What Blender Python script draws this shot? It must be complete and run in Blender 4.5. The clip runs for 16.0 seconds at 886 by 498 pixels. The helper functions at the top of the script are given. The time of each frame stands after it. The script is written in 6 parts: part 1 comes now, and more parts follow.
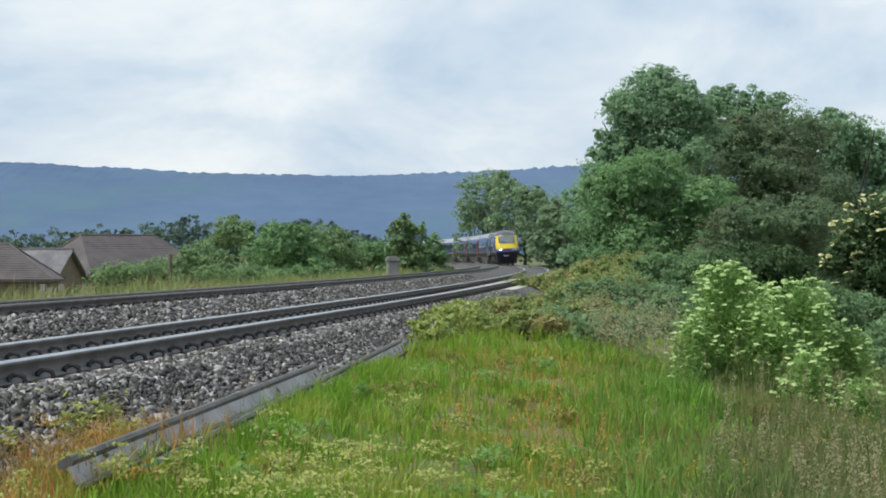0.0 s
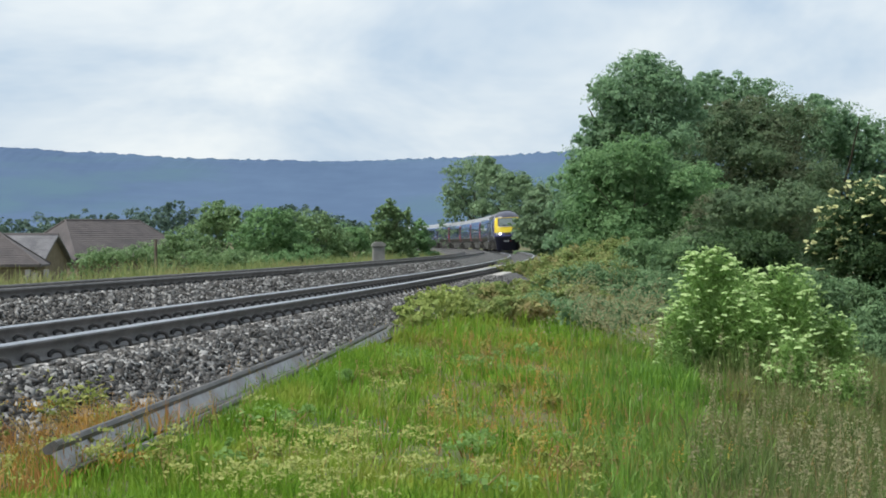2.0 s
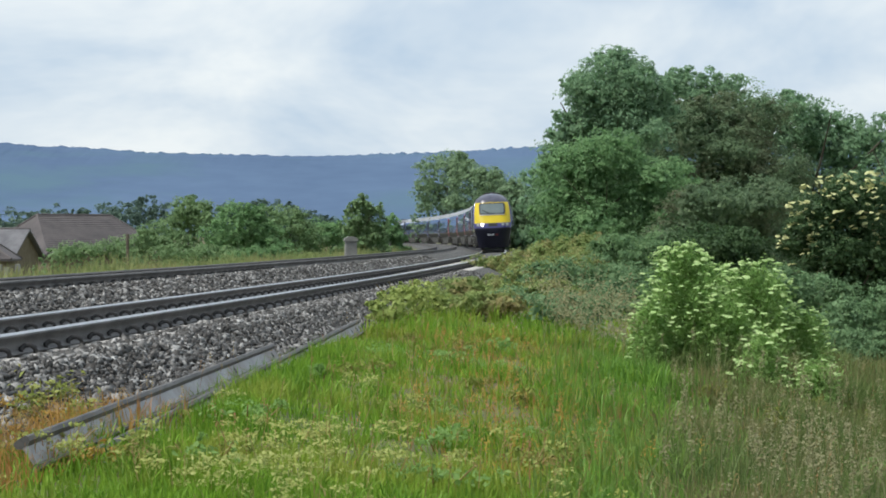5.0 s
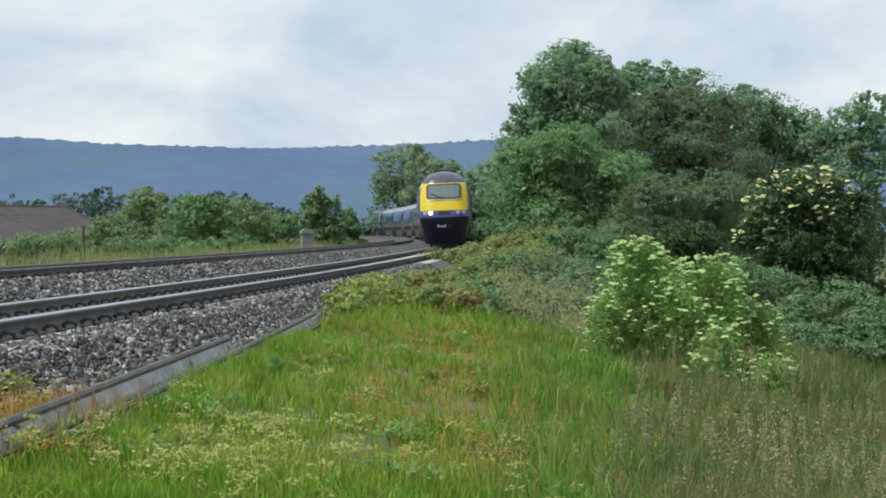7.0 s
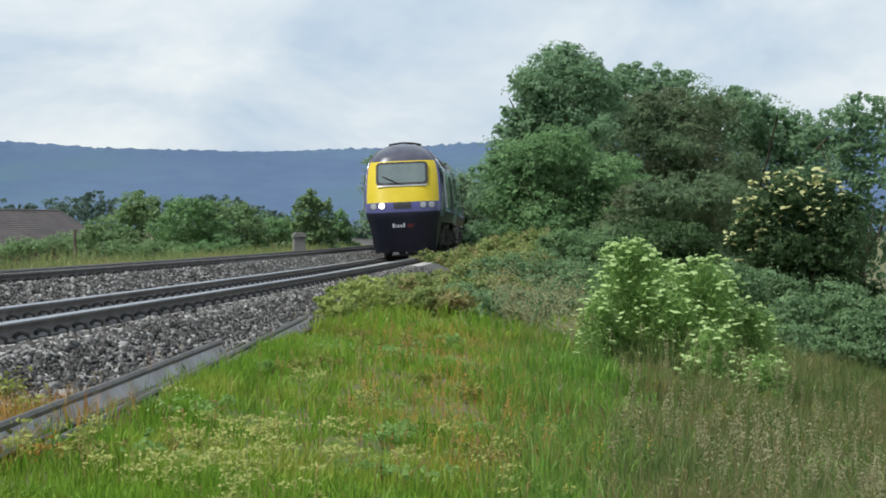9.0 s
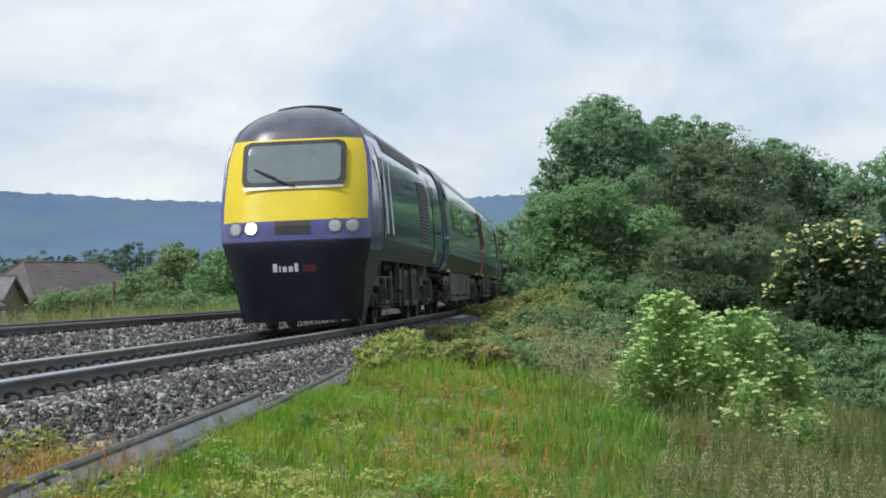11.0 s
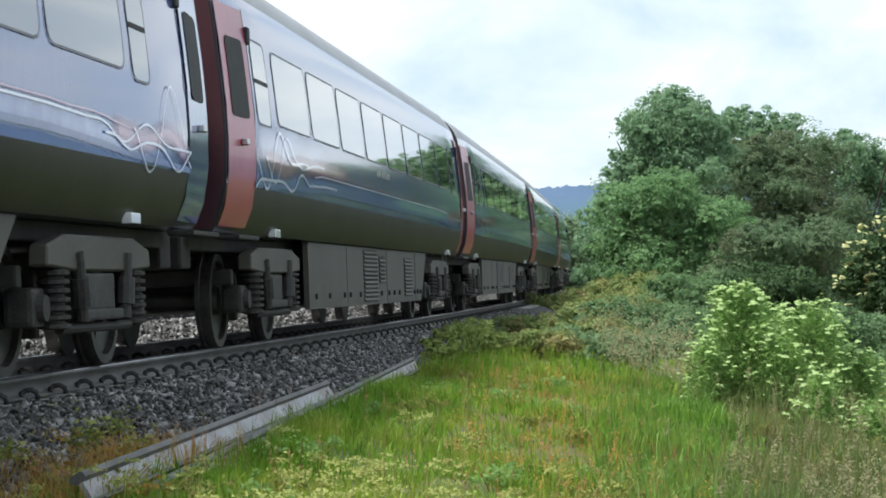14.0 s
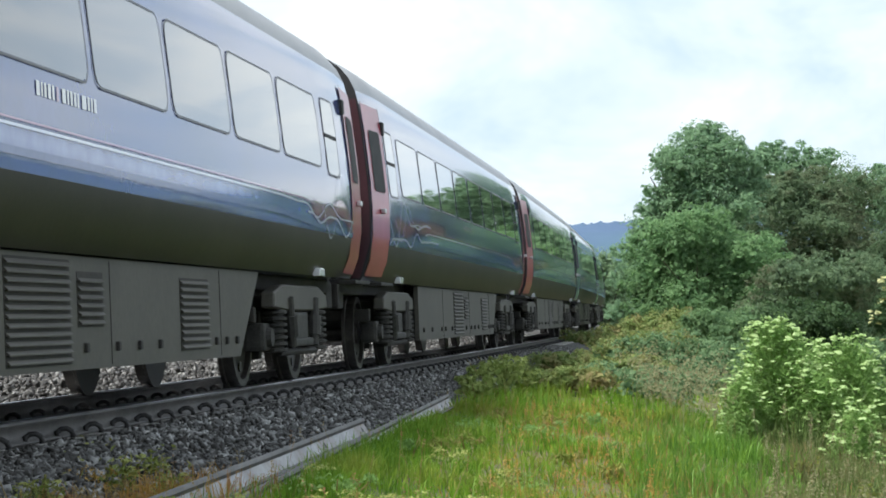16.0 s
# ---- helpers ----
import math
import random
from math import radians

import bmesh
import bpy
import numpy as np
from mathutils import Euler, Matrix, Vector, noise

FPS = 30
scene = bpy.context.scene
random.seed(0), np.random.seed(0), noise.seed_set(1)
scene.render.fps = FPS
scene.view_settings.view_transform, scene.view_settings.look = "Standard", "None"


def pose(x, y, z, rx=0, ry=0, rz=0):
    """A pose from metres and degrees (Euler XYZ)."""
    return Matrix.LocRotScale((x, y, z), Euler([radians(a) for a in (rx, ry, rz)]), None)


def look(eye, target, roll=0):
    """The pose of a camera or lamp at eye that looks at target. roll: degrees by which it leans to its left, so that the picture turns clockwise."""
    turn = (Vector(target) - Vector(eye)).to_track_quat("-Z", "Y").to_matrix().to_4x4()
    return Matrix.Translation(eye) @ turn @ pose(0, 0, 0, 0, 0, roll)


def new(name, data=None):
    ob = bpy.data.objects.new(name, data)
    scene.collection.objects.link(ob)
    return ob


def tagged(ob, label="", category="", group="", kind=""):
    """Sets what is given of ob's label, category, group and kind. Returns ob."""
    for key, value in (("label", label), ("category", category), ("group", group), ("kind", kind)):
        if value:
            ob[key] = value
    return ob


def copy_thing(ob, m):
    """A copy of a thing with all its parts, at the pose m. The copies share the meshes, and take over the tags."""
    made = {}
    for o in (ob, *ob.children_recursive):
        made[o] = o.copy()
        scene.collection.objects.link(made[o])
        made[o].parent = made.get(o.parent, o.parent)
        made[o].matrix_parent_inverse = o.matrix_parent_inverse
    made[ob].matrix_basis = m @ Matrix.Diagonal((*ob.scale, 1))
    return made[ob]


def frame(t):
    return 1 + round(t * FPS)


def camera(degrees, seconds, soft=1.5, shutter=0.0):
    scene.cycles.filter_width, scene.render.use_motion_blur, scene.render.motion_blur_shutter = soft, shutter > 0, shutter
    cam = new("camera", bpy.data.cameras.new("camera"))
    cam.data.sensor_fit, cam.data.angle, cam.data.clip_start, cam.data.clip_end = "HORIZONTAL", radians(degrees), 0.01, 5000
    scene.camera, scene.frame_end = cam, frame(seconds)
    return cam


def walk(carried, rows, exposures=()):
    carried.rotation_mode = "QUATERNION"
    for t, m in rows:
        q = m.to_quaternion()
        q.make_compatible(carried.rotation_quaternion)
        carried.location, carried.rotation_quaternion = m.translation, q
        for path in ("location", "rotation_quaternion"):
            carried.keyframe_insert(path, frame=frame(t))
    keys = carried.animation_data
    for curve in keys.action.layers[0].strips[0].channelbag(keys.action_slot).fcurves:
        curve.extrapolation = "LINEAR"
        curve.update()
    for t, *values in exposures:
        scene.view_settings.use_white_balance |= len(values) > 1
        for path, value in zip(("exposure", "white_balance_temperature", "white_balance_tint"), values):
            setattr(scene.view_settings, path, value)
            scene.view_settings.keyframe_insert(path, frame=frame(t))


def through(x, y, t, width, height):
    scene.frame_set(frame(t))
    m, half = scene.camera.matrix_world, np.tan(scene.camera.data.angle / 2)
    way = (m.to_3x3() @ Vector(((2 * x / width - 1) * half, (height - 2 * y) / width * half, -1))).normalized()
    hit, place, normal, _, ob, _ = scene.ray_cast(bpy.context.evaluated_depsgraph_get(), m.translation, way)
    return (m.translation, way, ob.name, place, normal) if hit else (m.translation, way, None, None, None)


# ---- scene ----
# ---- camera and its path: a hand-held camera that stands beside the line and turns ----
EYE = (0.0, 0.0, 0.693)
cam = camera(21.62, 16.0, soft=1.8)
# seconds, degrees above the horizon, degrees turned to the left, degrees of lean
TURNS = [
    (0, 0.2387, 0.9521, -0.180),
    (0.5, 0.3108, 0.9251, -0.057),
    (1, 0.0538, 1.2063, -0.066),
    (1.5, -0.0476, 0.9609, -0.016),
    (2, -0.1144, 0.5980, -0.089),
    (2.5, 0.0160, 0.2797, 0.070),
    (3, 0.0769, 0.2073, -0.114),
    (3.5, -0.2438, -0.0002, -0.042),
    (4, -0.3722, 0.0419, -0.042),
    (4.2, -0.2378, 0.0597, 0.011),
    (6.3, -0.2809, -0.5124, 0.001),
    (6.5, -0.3916, -0.6156, 0.176),
    (7, -0.4154, -1.1615, 0.197),
    (7.5, -0.2943, -1.2877, 0.056),
    (8, -0.3731, -1.4175, 0.196),
    (8.2, -0.3651, -1.4520, 0.000),
    (10.3, -0.3291, -1.0206, 0.215),
    (10.5, 0.3712, -0.7717, 0.110),
    (11, 0.9426, -0.4179, 0.074),
    (11.5, 1.0639, -0.4340, 0.253),
    (12, 0.9204, 0.5668, 0.351),
    (12.5, 0.8731, 1.6489, 0.352),
    (13, 1.0345, 1.4524, 0.227),
    (13.5, 0.9864, 1.1643, 0.261),
    (14, 0.6954, 1.2831, 0.256),
    (14.5, 0.7633, 1.5877, -0.001),
    (15, 0.8178, 2.0150, 0.023),
    (15.5, 1.2662, 2.0338, -0.051),
    (16, 1.6068, 2.1276, -0.000),]
walk(cam, [(t, pose(*EYE, 90 + up, 0, left) @ pose(0, 0, 0, 0, 0, lean)) for t, up, left, lean in TURNS],
     exposures=[(0, 0.0), (4.2, 0.0), (6.5, -0.06), (8.2, -0.06), (10.3, -0.04), (11.0, 0.0), (12.0, 0.13), (12.5, 0.26), (13.5, 0.38), (16, 0.42)])

# ---- daylight: bright, broken overcast ----
SUN_ELEVATION, SUN_TURN = 57.0, -116.0
world = bpy.data.worlds.new("sky")
scene.world = world
world.use_nodes = True
wn, wl = world.node_tree.nodes, world.node_tree.links
wn.clear()
w_out, w_bg = wn.new("ShaderNodeOutputWorld"), wn.new("ShaderNodeBackground")
w_sky, w_mix = wn.new("ShaderNodeTexSky"), wn.new("ShaderNodeMix")
w_sky.sky_type, w_sky.sun_disc = "NISHITA", False
w_sky.sun_elevation, w_sky.sun_rotation = radians(SUN_ELEVATION), radians(SUN_TURN)
w_gain = wn.new("ShaderNodeMix")
w_gain.data_type, w_gain.blend_type = "RGBA", "MULTIPLY"
w_gain.inputs[0].default_value = 1.0
w_gain.inputs[7].default_value = (0.115, 0.115, 0.115, 1)
w_co, w_map = wn.new("ShaderNodeTexCoord"), wn.new("ShaderNodeMapping")
w_map.inputs["Scale"].default_value = (1.0, 1.0, 2.2)
w_map.inputs["Location"].default_value = (0.35, 0.1, 0.2)
w_noise, w_ramp = wn.new("ShaderNodeTexNoise"), wn.new("ShaderNodeValToRGB")
w_noise.inputs["Scale"].default_value, w_noise.inputs["Detail"].default_value = 6.5, 5
w_noise.inputs["Roughness"].default_value, w_noise.inputs["Distortion"].default_value = 0.57, 0.3
w_ramp.color_ramp.elements[0].position, w_ramp.color_ramp.elements[1].position = 0.38, 0.62
w_ramp.color_ramp.elements[0].color = (0.54, 0.675, 0.83, 1)
w_ramp.color_ramp.elements[1].color = (0.905, 0.965, 0.995, 1)
w_mix.data_type = "RGBA"
w_mix.inputs[0].default_value = 0.9
wl.new(w_co.outputs["Generated"], w_map.inputs["Vector"])
wl.new(w_map.outputs["Vector"], w_noise.inputs["Vector"])
wl.new(w_noise.outputs["Fac"], w_ramp.inputs["Fac"])
wl.new(w_sky.outputs["Color"], w_gain.inputs[6])
wl.new(w_gain.outputs[2], w_mix.inputs[6])
wl.new(w_ramp.outputs["Color"], w_mix.inputs[7])
wl.new(w_mix.outputs[2], w_bg.inputs["Color"])
wl.new(w_bg.outputs["Background"], w_out.inputs["Surface"])
w_bg.inputs["Strength"].default_value = 1.0

sun = new("sun", bpy.data.lights.new("sun", "SUN"))
sun.data.energy, sun.data.angle, sun.data.color = 4.4, radians(12), (1.0, 0.97, 0.92)
sun_az = radians(SUN_TURN)
sun_way = Vector((math.sin(sun_az) * math.cos(radians(SUN_ELEVATION)), math.cos(sun_az) * math.cos(radians(SUN_ELEVATION)), math.sin(radians(SUN_ELEVATION))))
sun.matrix_world = look(sun_way * 60, (0, 0, 0))


# ---- materials ----
def mat(name, c1, c2, rough=0.7, metal=0.0, scale=4.0, fine=60.0, bump=0.0, island=0.0, coat=0.0, spec=0.5, through=0.0,
        c3=None, patch=0.3, space="Object", power=1.0):
    """A surface of two colours mixed by coarse and fine noise (and by piece), with fine relief; c3: large patches of a third colour."""
    m = bpy.data.materials.new(name)
    m.use_nodes = True
    n, l = m.node_tree.nodes, m.node_tree.links
    b = n["Principled BSDF"]
    co = n.new("ShaderNodeTexCoord")
    coarse, small = n.new("ShaderNodeTexNoise"), n.new("ShaderNodeTexNoise")
    coarse.inputs["Scale"].default_value, coarse.inputs["Detail"].default_value = scale, 4
    small.inputs["Scale"].default_value, small.inputs["Detail"].default_value = fine, 3
    for t in (coarse, small):
        l.new(co.outputs[space], t.inputs["Vector"])
    add = n.new("ShaderNodeMath")
    add.operation = "ADD"
    half = n.new("ShaderNodeMath")
    half.operation, half.inputs[1].default_value = "MULTIPLY", 0.45
    l.new(small.outputs["Fac"], half.inputs[0])
    l.new(coarse.outputs["Fac"], add.inputs[0])
    l.new(half.outputs[0], add.inputs[1])
    ramp = n.new("ShaderNodeMapRange")
    ramp.inputs["From Min"].default_value, ramp.inputs["From Max"].default_value = 0.52, 0.93
    l.new(add.outputs[0], ramp.inputs["Value"])
    fac = ramp.outputs["Result"]
    if island:
        geo, mix = n.new("ShaderNodeNewGeometry"), n.new("ShaderNodeMix")
        mix.inputs[0].default_value = island
        l.new(fac, mix.inputs[2])
        l.new(geo.outputs["Random Per Island"], mix.inputs[3])
        fac = mix.outputs[0]
    if power != 1.0:
        pw = n.new("ShaderNodeMath")
        pw.operation, pw.inputs[1].default_value = "POWER", power
        l.new(fac, pw.inputs[0])
        fac = pw.outputs[0]
    col = n.new("ShaderNodeMix")
    col.data_type = "RGBA"
    col.inputs[6].default_value, col.inputs[7].default_value = (*c1, 1), (*c2, 1)
    l.new(fac, col.inputs[0])
    out = col.outputs[2]
    if c3:
        big, br, mx = n.new("ShaderNodeTexNoise"), n.new("ShaderNodeMapRange"), n.new("ShaderNodeMix")
        big.inputs["Scale"].default_value, big.inputs["Detail"].default_value = patch, 5
        big.inputs["Roughness"].default_value = 0.65
        br.inputs["From Min"].default_value, br.inputs["From Max"].default_value = 0.47, 0.62
        l.new(co.outputs[space], big.inputs["Vector"])
        l.new(big.outputs["Fac"], br.inputs["Value"])
        mx.data_type = "RGBA"
        l.new(br.outputs["Result"], mx.inputs[0])
        l.new(out, mx.inputs[6])
        mx.inputs[7].default_value = (*c3, 1)
        out = mx.outputs[2]
    l.new(out, b.inputs["Base Color"])
    b.inputs["Roughness"].default_value, b.inputs["Metallic"].default_value = rough, metal
    b.inputs["Specular IOR Level"].default_value = spec
    b.inputs["Coat Weight"].default_value, b.inputs["Coat Roughness"].default_value = coat, 0.06
    if bump:
        bp = n.new("ShaderNodeBump")
        bp.inputs["Strength"].default_value, bp.inputs["Distance"].default_value = bump, 0.02
        l.new(add.outputs[0], bp.inputs["Height"])
        l.new(bp.outputs["Normal"], b.inputs["Normal"])
    if through:
        tr, ms = n.new("ShaderNodeBsdfTranslucent"), n.new("ShaderNodeMixShader")
        l.new(out, tr.inputs["Color"])
        ms.inputs[0].default_value = through
        l.new(b.outputs[0], ms.inputs[1])
        l.new(tr.outputs[0], ms.inputs[2])
        l.new(ms.outputs[0], n["Material Output"].inputs["Surface"])
    return m


def leafy(name, c1, c2, c3=None, patch=0.3, through=0.4, rough=0.6):
    return mat(name, c1, c2, rough=rough, scale=1.2, fine=9, island=0.6, spec=0.25, through=through, c3=c3, patch=patch)


M = dict(
    soil=mat("soil", (0.055, 0.075, 0.022), (0.11, 0.12, 0.04), rough=0.95, scale=1.5, fine=25, bump=0.8, c3=(0.13, 0.10, 0.05), patch=0.2),
    bed=mat("ballast_bed", (0.014, 0.014, 0.013), (0.11, 0.11, 0.105), rough=0.95, scale=9, fine=32, bump=1.0),
    stone=mat("ballast_stone", (0.023, 0.021, 0.018), (0.42, 0.42, 0.405), rough=0.55, scale=1.2, fine=40, island=0.85, power=4.2),
    rail=mat("rail_rust", (0.066, 0.064, 0.062), (0.138, 0.131, 0.125), rough=0.6, metal=0.2, scale=3, fine=50, bump=0.3),
    railtop=mat("rail_running_face", (0.42, 0.43, 0.45), (0.55, 0.56, 0.58), rough=0.3, metal=1.0, scale=3, fine=50),
    # Web coloured paler than head and foot for the sky's sheen on it.
    oldweb=mat("old_rail_web_sheen", (0.22, 0.22, 0.23), (0.38, 0.38, 0.39), rough=0.5, metal=0.15, scale=2.5, fine=30, bump=0.25, c3=(0.20, 0.17, 0.15), patch=0.7),
    concrete=mat("sleeper_concrete", (0.26, 0.25, 0.235), (0.42, 0.41, 0.39), rough=0.9, scale=3, fine=70, bump=0.4),
    clip=mat("clip_steel", (0.018, 0.018, 0.018), (0.045, 0.043, 0.042), rough=0.6, metal=0.3, scale=20, fine=90),
    navy=mat("navy_paint", (0.088, 0.114, 0.300), (0.106, 0.136, 0.340), rough=0.09, scale=0.8, fine=12, coat=0.5, c3=(0.094, 0.116, 0.26), patch=0.5),
    # Grime low on the sides; dark tree reflection is mixed into its colour.
    lowdark=mat("grime_and_painted_reflection", (0.018, 0.017, 0.014), (0.036, 0.033, 0.027), rough=0.42, scale=1.0, fine=18, spec=0.2),
    rim=mat("grey_window_rim", (0.06, 0.065, 0.075), (0.10, 0.105, 0.115), rough=0.4, scale=3, fine=30),
    slat=mat("grey_grille_bar", (0.085, 0.088, 0.092), (0.13, 0.135, 0.14), rough=0.5, scale=3, fine=30),
    coachroof=mat("pale_grimy_roof", (0.15, 0.155, 0.165), (0.24, 0.245, 0.255), rough=0.32, scale=1.0, fine=20, bump=0.05),
    nosedark=mat("black_blue_paint", (0.006, 0.007, 0.016), (0.012, 0.013, 0.028), rough=0.42, scale=1.5, fine=25, spec=0.35),
    dome=mat("dark_dome_paint", (0.035, 0.037, 0.06), (0.07, 0.072, 0.10), rough=0.3, scale=2.5, fine=30, coat=0.3),
    nose=mat("violet_blue_paint", (0.045, 0.045, 0.15), (0.065, 0.065, 0.20), rough=0.22, scale=1.5, fine=25, coat=0.4),
    roofp=mat("roof_grime", (0.055, 0.055, 0.062), (0.10, 0.10, 0.105), rough=0.4, scale=1.2, fine=25, bump=0.08),
    yellow=mat("yellow_paint", (0.50, 0.385, 0.016), (0.61, 0.475, 0.03), rough=0.42, scale=1.2, fine=20, spec=0.3),
    dark=mat("underframe_dirt", (0.012, 0.011, 0.010), (0.032, 0.029, 0.026), rough=0.75, scale=3, fine=40, bump=0.3),
    skirt=mat("dusty_grey_panel", (0.043, 0.040, 0.032), (0.074, 0.069, 0.056), rough=0.6, scale=0.9, fine=22, bump=0.1),
    bogie=mat("dusty_bogie_steel", (0.014, 0.014, 0.013), (0.050, 0.047, 0.041), rough=0.7, scale=5, fine=40, bump=0.3),
    red=mat("red_door_paint", (0.30, 0.028, 0.060), (0.40, 0.055, 0.095), rough=0.3, scale=1.5, fine=20, coat=0.3),
    rubber=mat("black_rubber", (0.012, 0.012, 0.014), (0.025, 0.025, 0.028), rough=0.7, scale=5, fine=40),
    steel=mat("bright_steel", (0.45, 0.45, 0.45), (0.6, 0.6, 0.6), rough=0.3, metal=1.0, scale=5, fine=60),
    tyre=mat("wheel_steel", (0.022, 0.020, 0.018), (0.060, 0.054, 0.048), rough=0.5, metal=0.4, scale=4, fine=40),
    white=mat("white_transfer", (0.66, 0.67, 0.70), (0.76, 0.77, 0.80), rough=0.12, scale=5, fine=40, coat=0.6),
    cyan=mat("pale_blue_line", (0.66, 0.72, 0.90), (0.80, 0.84, 0.96), rough=0.1, scale=2, fine=20, coat=0.6),
    blue=mat("blue_line", (0.05, 0.09, 0.26), (0.08, 0.12, 0.32), rough=0.2, scale=2, fine=20, coat=0.4),
    haze=mat("soft_blue_band", (0.11, 0.16, 0.42), (0.20, 0.30, 0.62), rough=0.09, scale=0.9, fine=5, coat=0.58),
    rose=mat("soft_rose_band", (0.24, 0.12, 0.28), (0.46, 0.17, 0.26), rough=0.09, scale=0.9, fine=6, coat=0.58),
    # The red paint again, darkened for the shade between the coaches.
    shaded_red=mat("shaded_red_end_wall", (0.035, 0.012, 0.018), (0.060, 0.018, 0.026), rough=0.45, scale=1.5, fine=20),
    mark=mat("dull_red_mark", (0.09, 0.012, 0.014), (0.13, 0.02, 0.022), rough=0.4, scale=3, fine=30),
    pink=mat("pink_line", (0.36, 0.20, 0.34), (0.46, 0.28, 0.42), rough=0.1, scale=2, fine=20, coat=0.6),
    post=mat("weathered_concrete", (0.14, 0.14, 0.13), (0.23, 0.23, 0.215), rough=0.9, scale=4, fine=60, bump=0.4),
    tile=mat("roof_tile", (0.060, 0.054, 0.056), (0.100, 0.088, 0.088), rough=0.85, scale=0.8, fine=9, bump=0.3),
    tilegrey=mat("grey_roof_tile", (0.10, 0.10, 0.11), (0.20, 0.20, 0.21), rough=0.8, scale=0.8, fine=9, bump=0.3),
    brick=mat("buff_brick", (0.12, 0.10, 0.06), (0.18, 0.15, 0.10), rough=0.9, scale=2, fine=14, bump=0.2),
    frame=mat("white_window_frame", (0.7, 0.7, 0.7), (0.8, 0.8, 0.8), rough=0.4, scale=3, fine=30),
    bark=mat("bark", (0.06, 0.048, 0.036), (0.13, 0.105, 0.08), rough=0.95, scale=3, fine=25, bump=0.8),
    # Ash, hawthorn and bright leaves: paler and bluer, to make up for haze.
    ash=leafy("ash_leaves", (0.120, 0.222, 0.130), (0.31, 0.47, 0.265), through=0.55),
    hawthorn=leafy("hawthorn_leaves", (0.095, 0.160, 0.088), (0.205, 0.295, 0.155), c3=(0.150, 0.165, 0.095), patch=0.4, through=0.55),
    elder=leafy("elder_leaves", (0.028, 0.066, 0.026), (0.085, 0.15, 0.055)),
    bright=leafy("bright_leaves", (0.105, 0.215, 0.092), (0.265, 0.43, 0.19), through=0.5),
    hedge=leafy("hedge_leaves", (0.11, 0.20, 0.085), (0.28, 0.40, 0.19), through=0.45),
    dull=leafy("dull_leaves", (0.095, 0.185, 0.085), (0.23, 0.36, 0.16), through=0.5),
    # Distance haze put into the leaf colour: greyer, bluer, less contrast.
    farleaf=leafy("hazed_far_leaves", (0.085, 0.140, 0.115), (0.145, 0.22, 0.165)),
    # Paler copy of the leaf green, lightened to stand in for haze.
    fargreen=leafy("haze_paled_leaves", (0.15, 0.24, 0.14), (0.30, 0.42, 0.235), through=0.5),
    bramble=leafy("bramble_leaves", (0.12, 0.195, 0.055), (0.35, 0.42, 0.15), c3=(0.32, 0.27, 0.12), patch=1.6),
    nettle=leafy("blue_green_leaves", (0.075, 0.155, 0.068), (0.24, 0.37, 0.18)),
    fern=leafy("umbel_leaves", (0.15, 0.29, 0.075), (0.37, 0.54, 0.18), through=0.55),
    floret=mat("greenish_white_florets", (0.36, 0.53, 0.19), (0.58, 0.71, 0.36), rough=0.8, scale=9, fine=60, through=0.35),
    cream=mat("cream_florets", (0.40, 0.43, 0.17), (0.60, 0.60, 0.32), rough=0.8, scale=6, fine=40, through=0.2),
    grass=mat("grass_blades", (0.050, 0.145, 0.012), (0.26, 0.44, 0.045), rough=0.5, scale=2.6, fine=11, island=0.38, spec=0.2, through=0.35, c3=(0.28, 0.33, 0.055), patch=0.6),
    lush=mat("lush_grass_blades", (0.045, 0.135, 0.018), (0.22, 0.40, 0.060), rough=0.5, scale=2.2, fine=10, island=0.4, spec=0.25, through=0.35, c3=(0.17, 0.25, 0.06), patch=0.7),
    rough=leafy("rough_grass_blades", (0.060, 0.115, 0.028), (0.19, 0.25, 0.080), c3=(0.19, 0.18, 0.075), patch=0.5),
    weed=leafy("yellow_green_weed", (0.14, 0.20, 0.035), (0.34, 0.38, 0.10), c3=(0.30, 0.22, 0.08), patch=2.0),
    pale=leafy("pale_bramble_leaves", (0.17, 0.25, 0.05), (0.44, 0.50, 0.17)),
    sorrel=leafy("sorrel_stalks", (0.33, 0.19, 0.04), (0.58, 0.39, 0.09), c3=(0.42, 0.21, 0.08), patch=0.9),
    spent=leafy("spent_umbels", (0.24, 0.30, 0.07), (0.48, 0.50, 0.18), c3=(0.36, 0.38, 0.10), patch=1.1),
    plume=leafy("feathery_grass_heads", (0.19, 0.19, 0.09), (0.40, 0.39, 0.22), c3=(0.25, 0.23, 0.12), patch=0.8),
    dry=leafy("dry_stalks", (0.24, 0.18, 0.07), (0.45, 0.35, 0.16), c3=(0.34, 0.16, 0.09), patch=0.6),
    verge=leafy("verge_grass", (0.13, 0.20, 0.06), (0.30, 0.34, 0.13), c3=(0.32, 0.29, 0.13), patch=0.12),
    # The blue is aerial haze mixed into the hill's own colour.
    hill=mat("haze_blue_hill", (0.073, 0.111, 0.183), (0.095, 0.142, 0.219), rough=1.0, scale=0.004, fine=0.03, bump=0.0, spec=0.0,
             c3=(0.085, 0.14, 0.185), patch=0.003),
)
for _k in ("haze", "rose"):      # these bands thin out towards their edges
    _n = M[_k].node_tree.nodes
    _a = _n.new("ShaderNodeAttribute")
    _a.attribute_name = "fade"
    M[_k].node_tree.links.new(_a.outputs["Fac"], _n["Principled BSDF"].inputs["Alpha"])
glass = bpy.data.materials.new("window_glass")
glass.use_nodes = True
gb = glass.node_tree.nodes["Principled BSDF"]
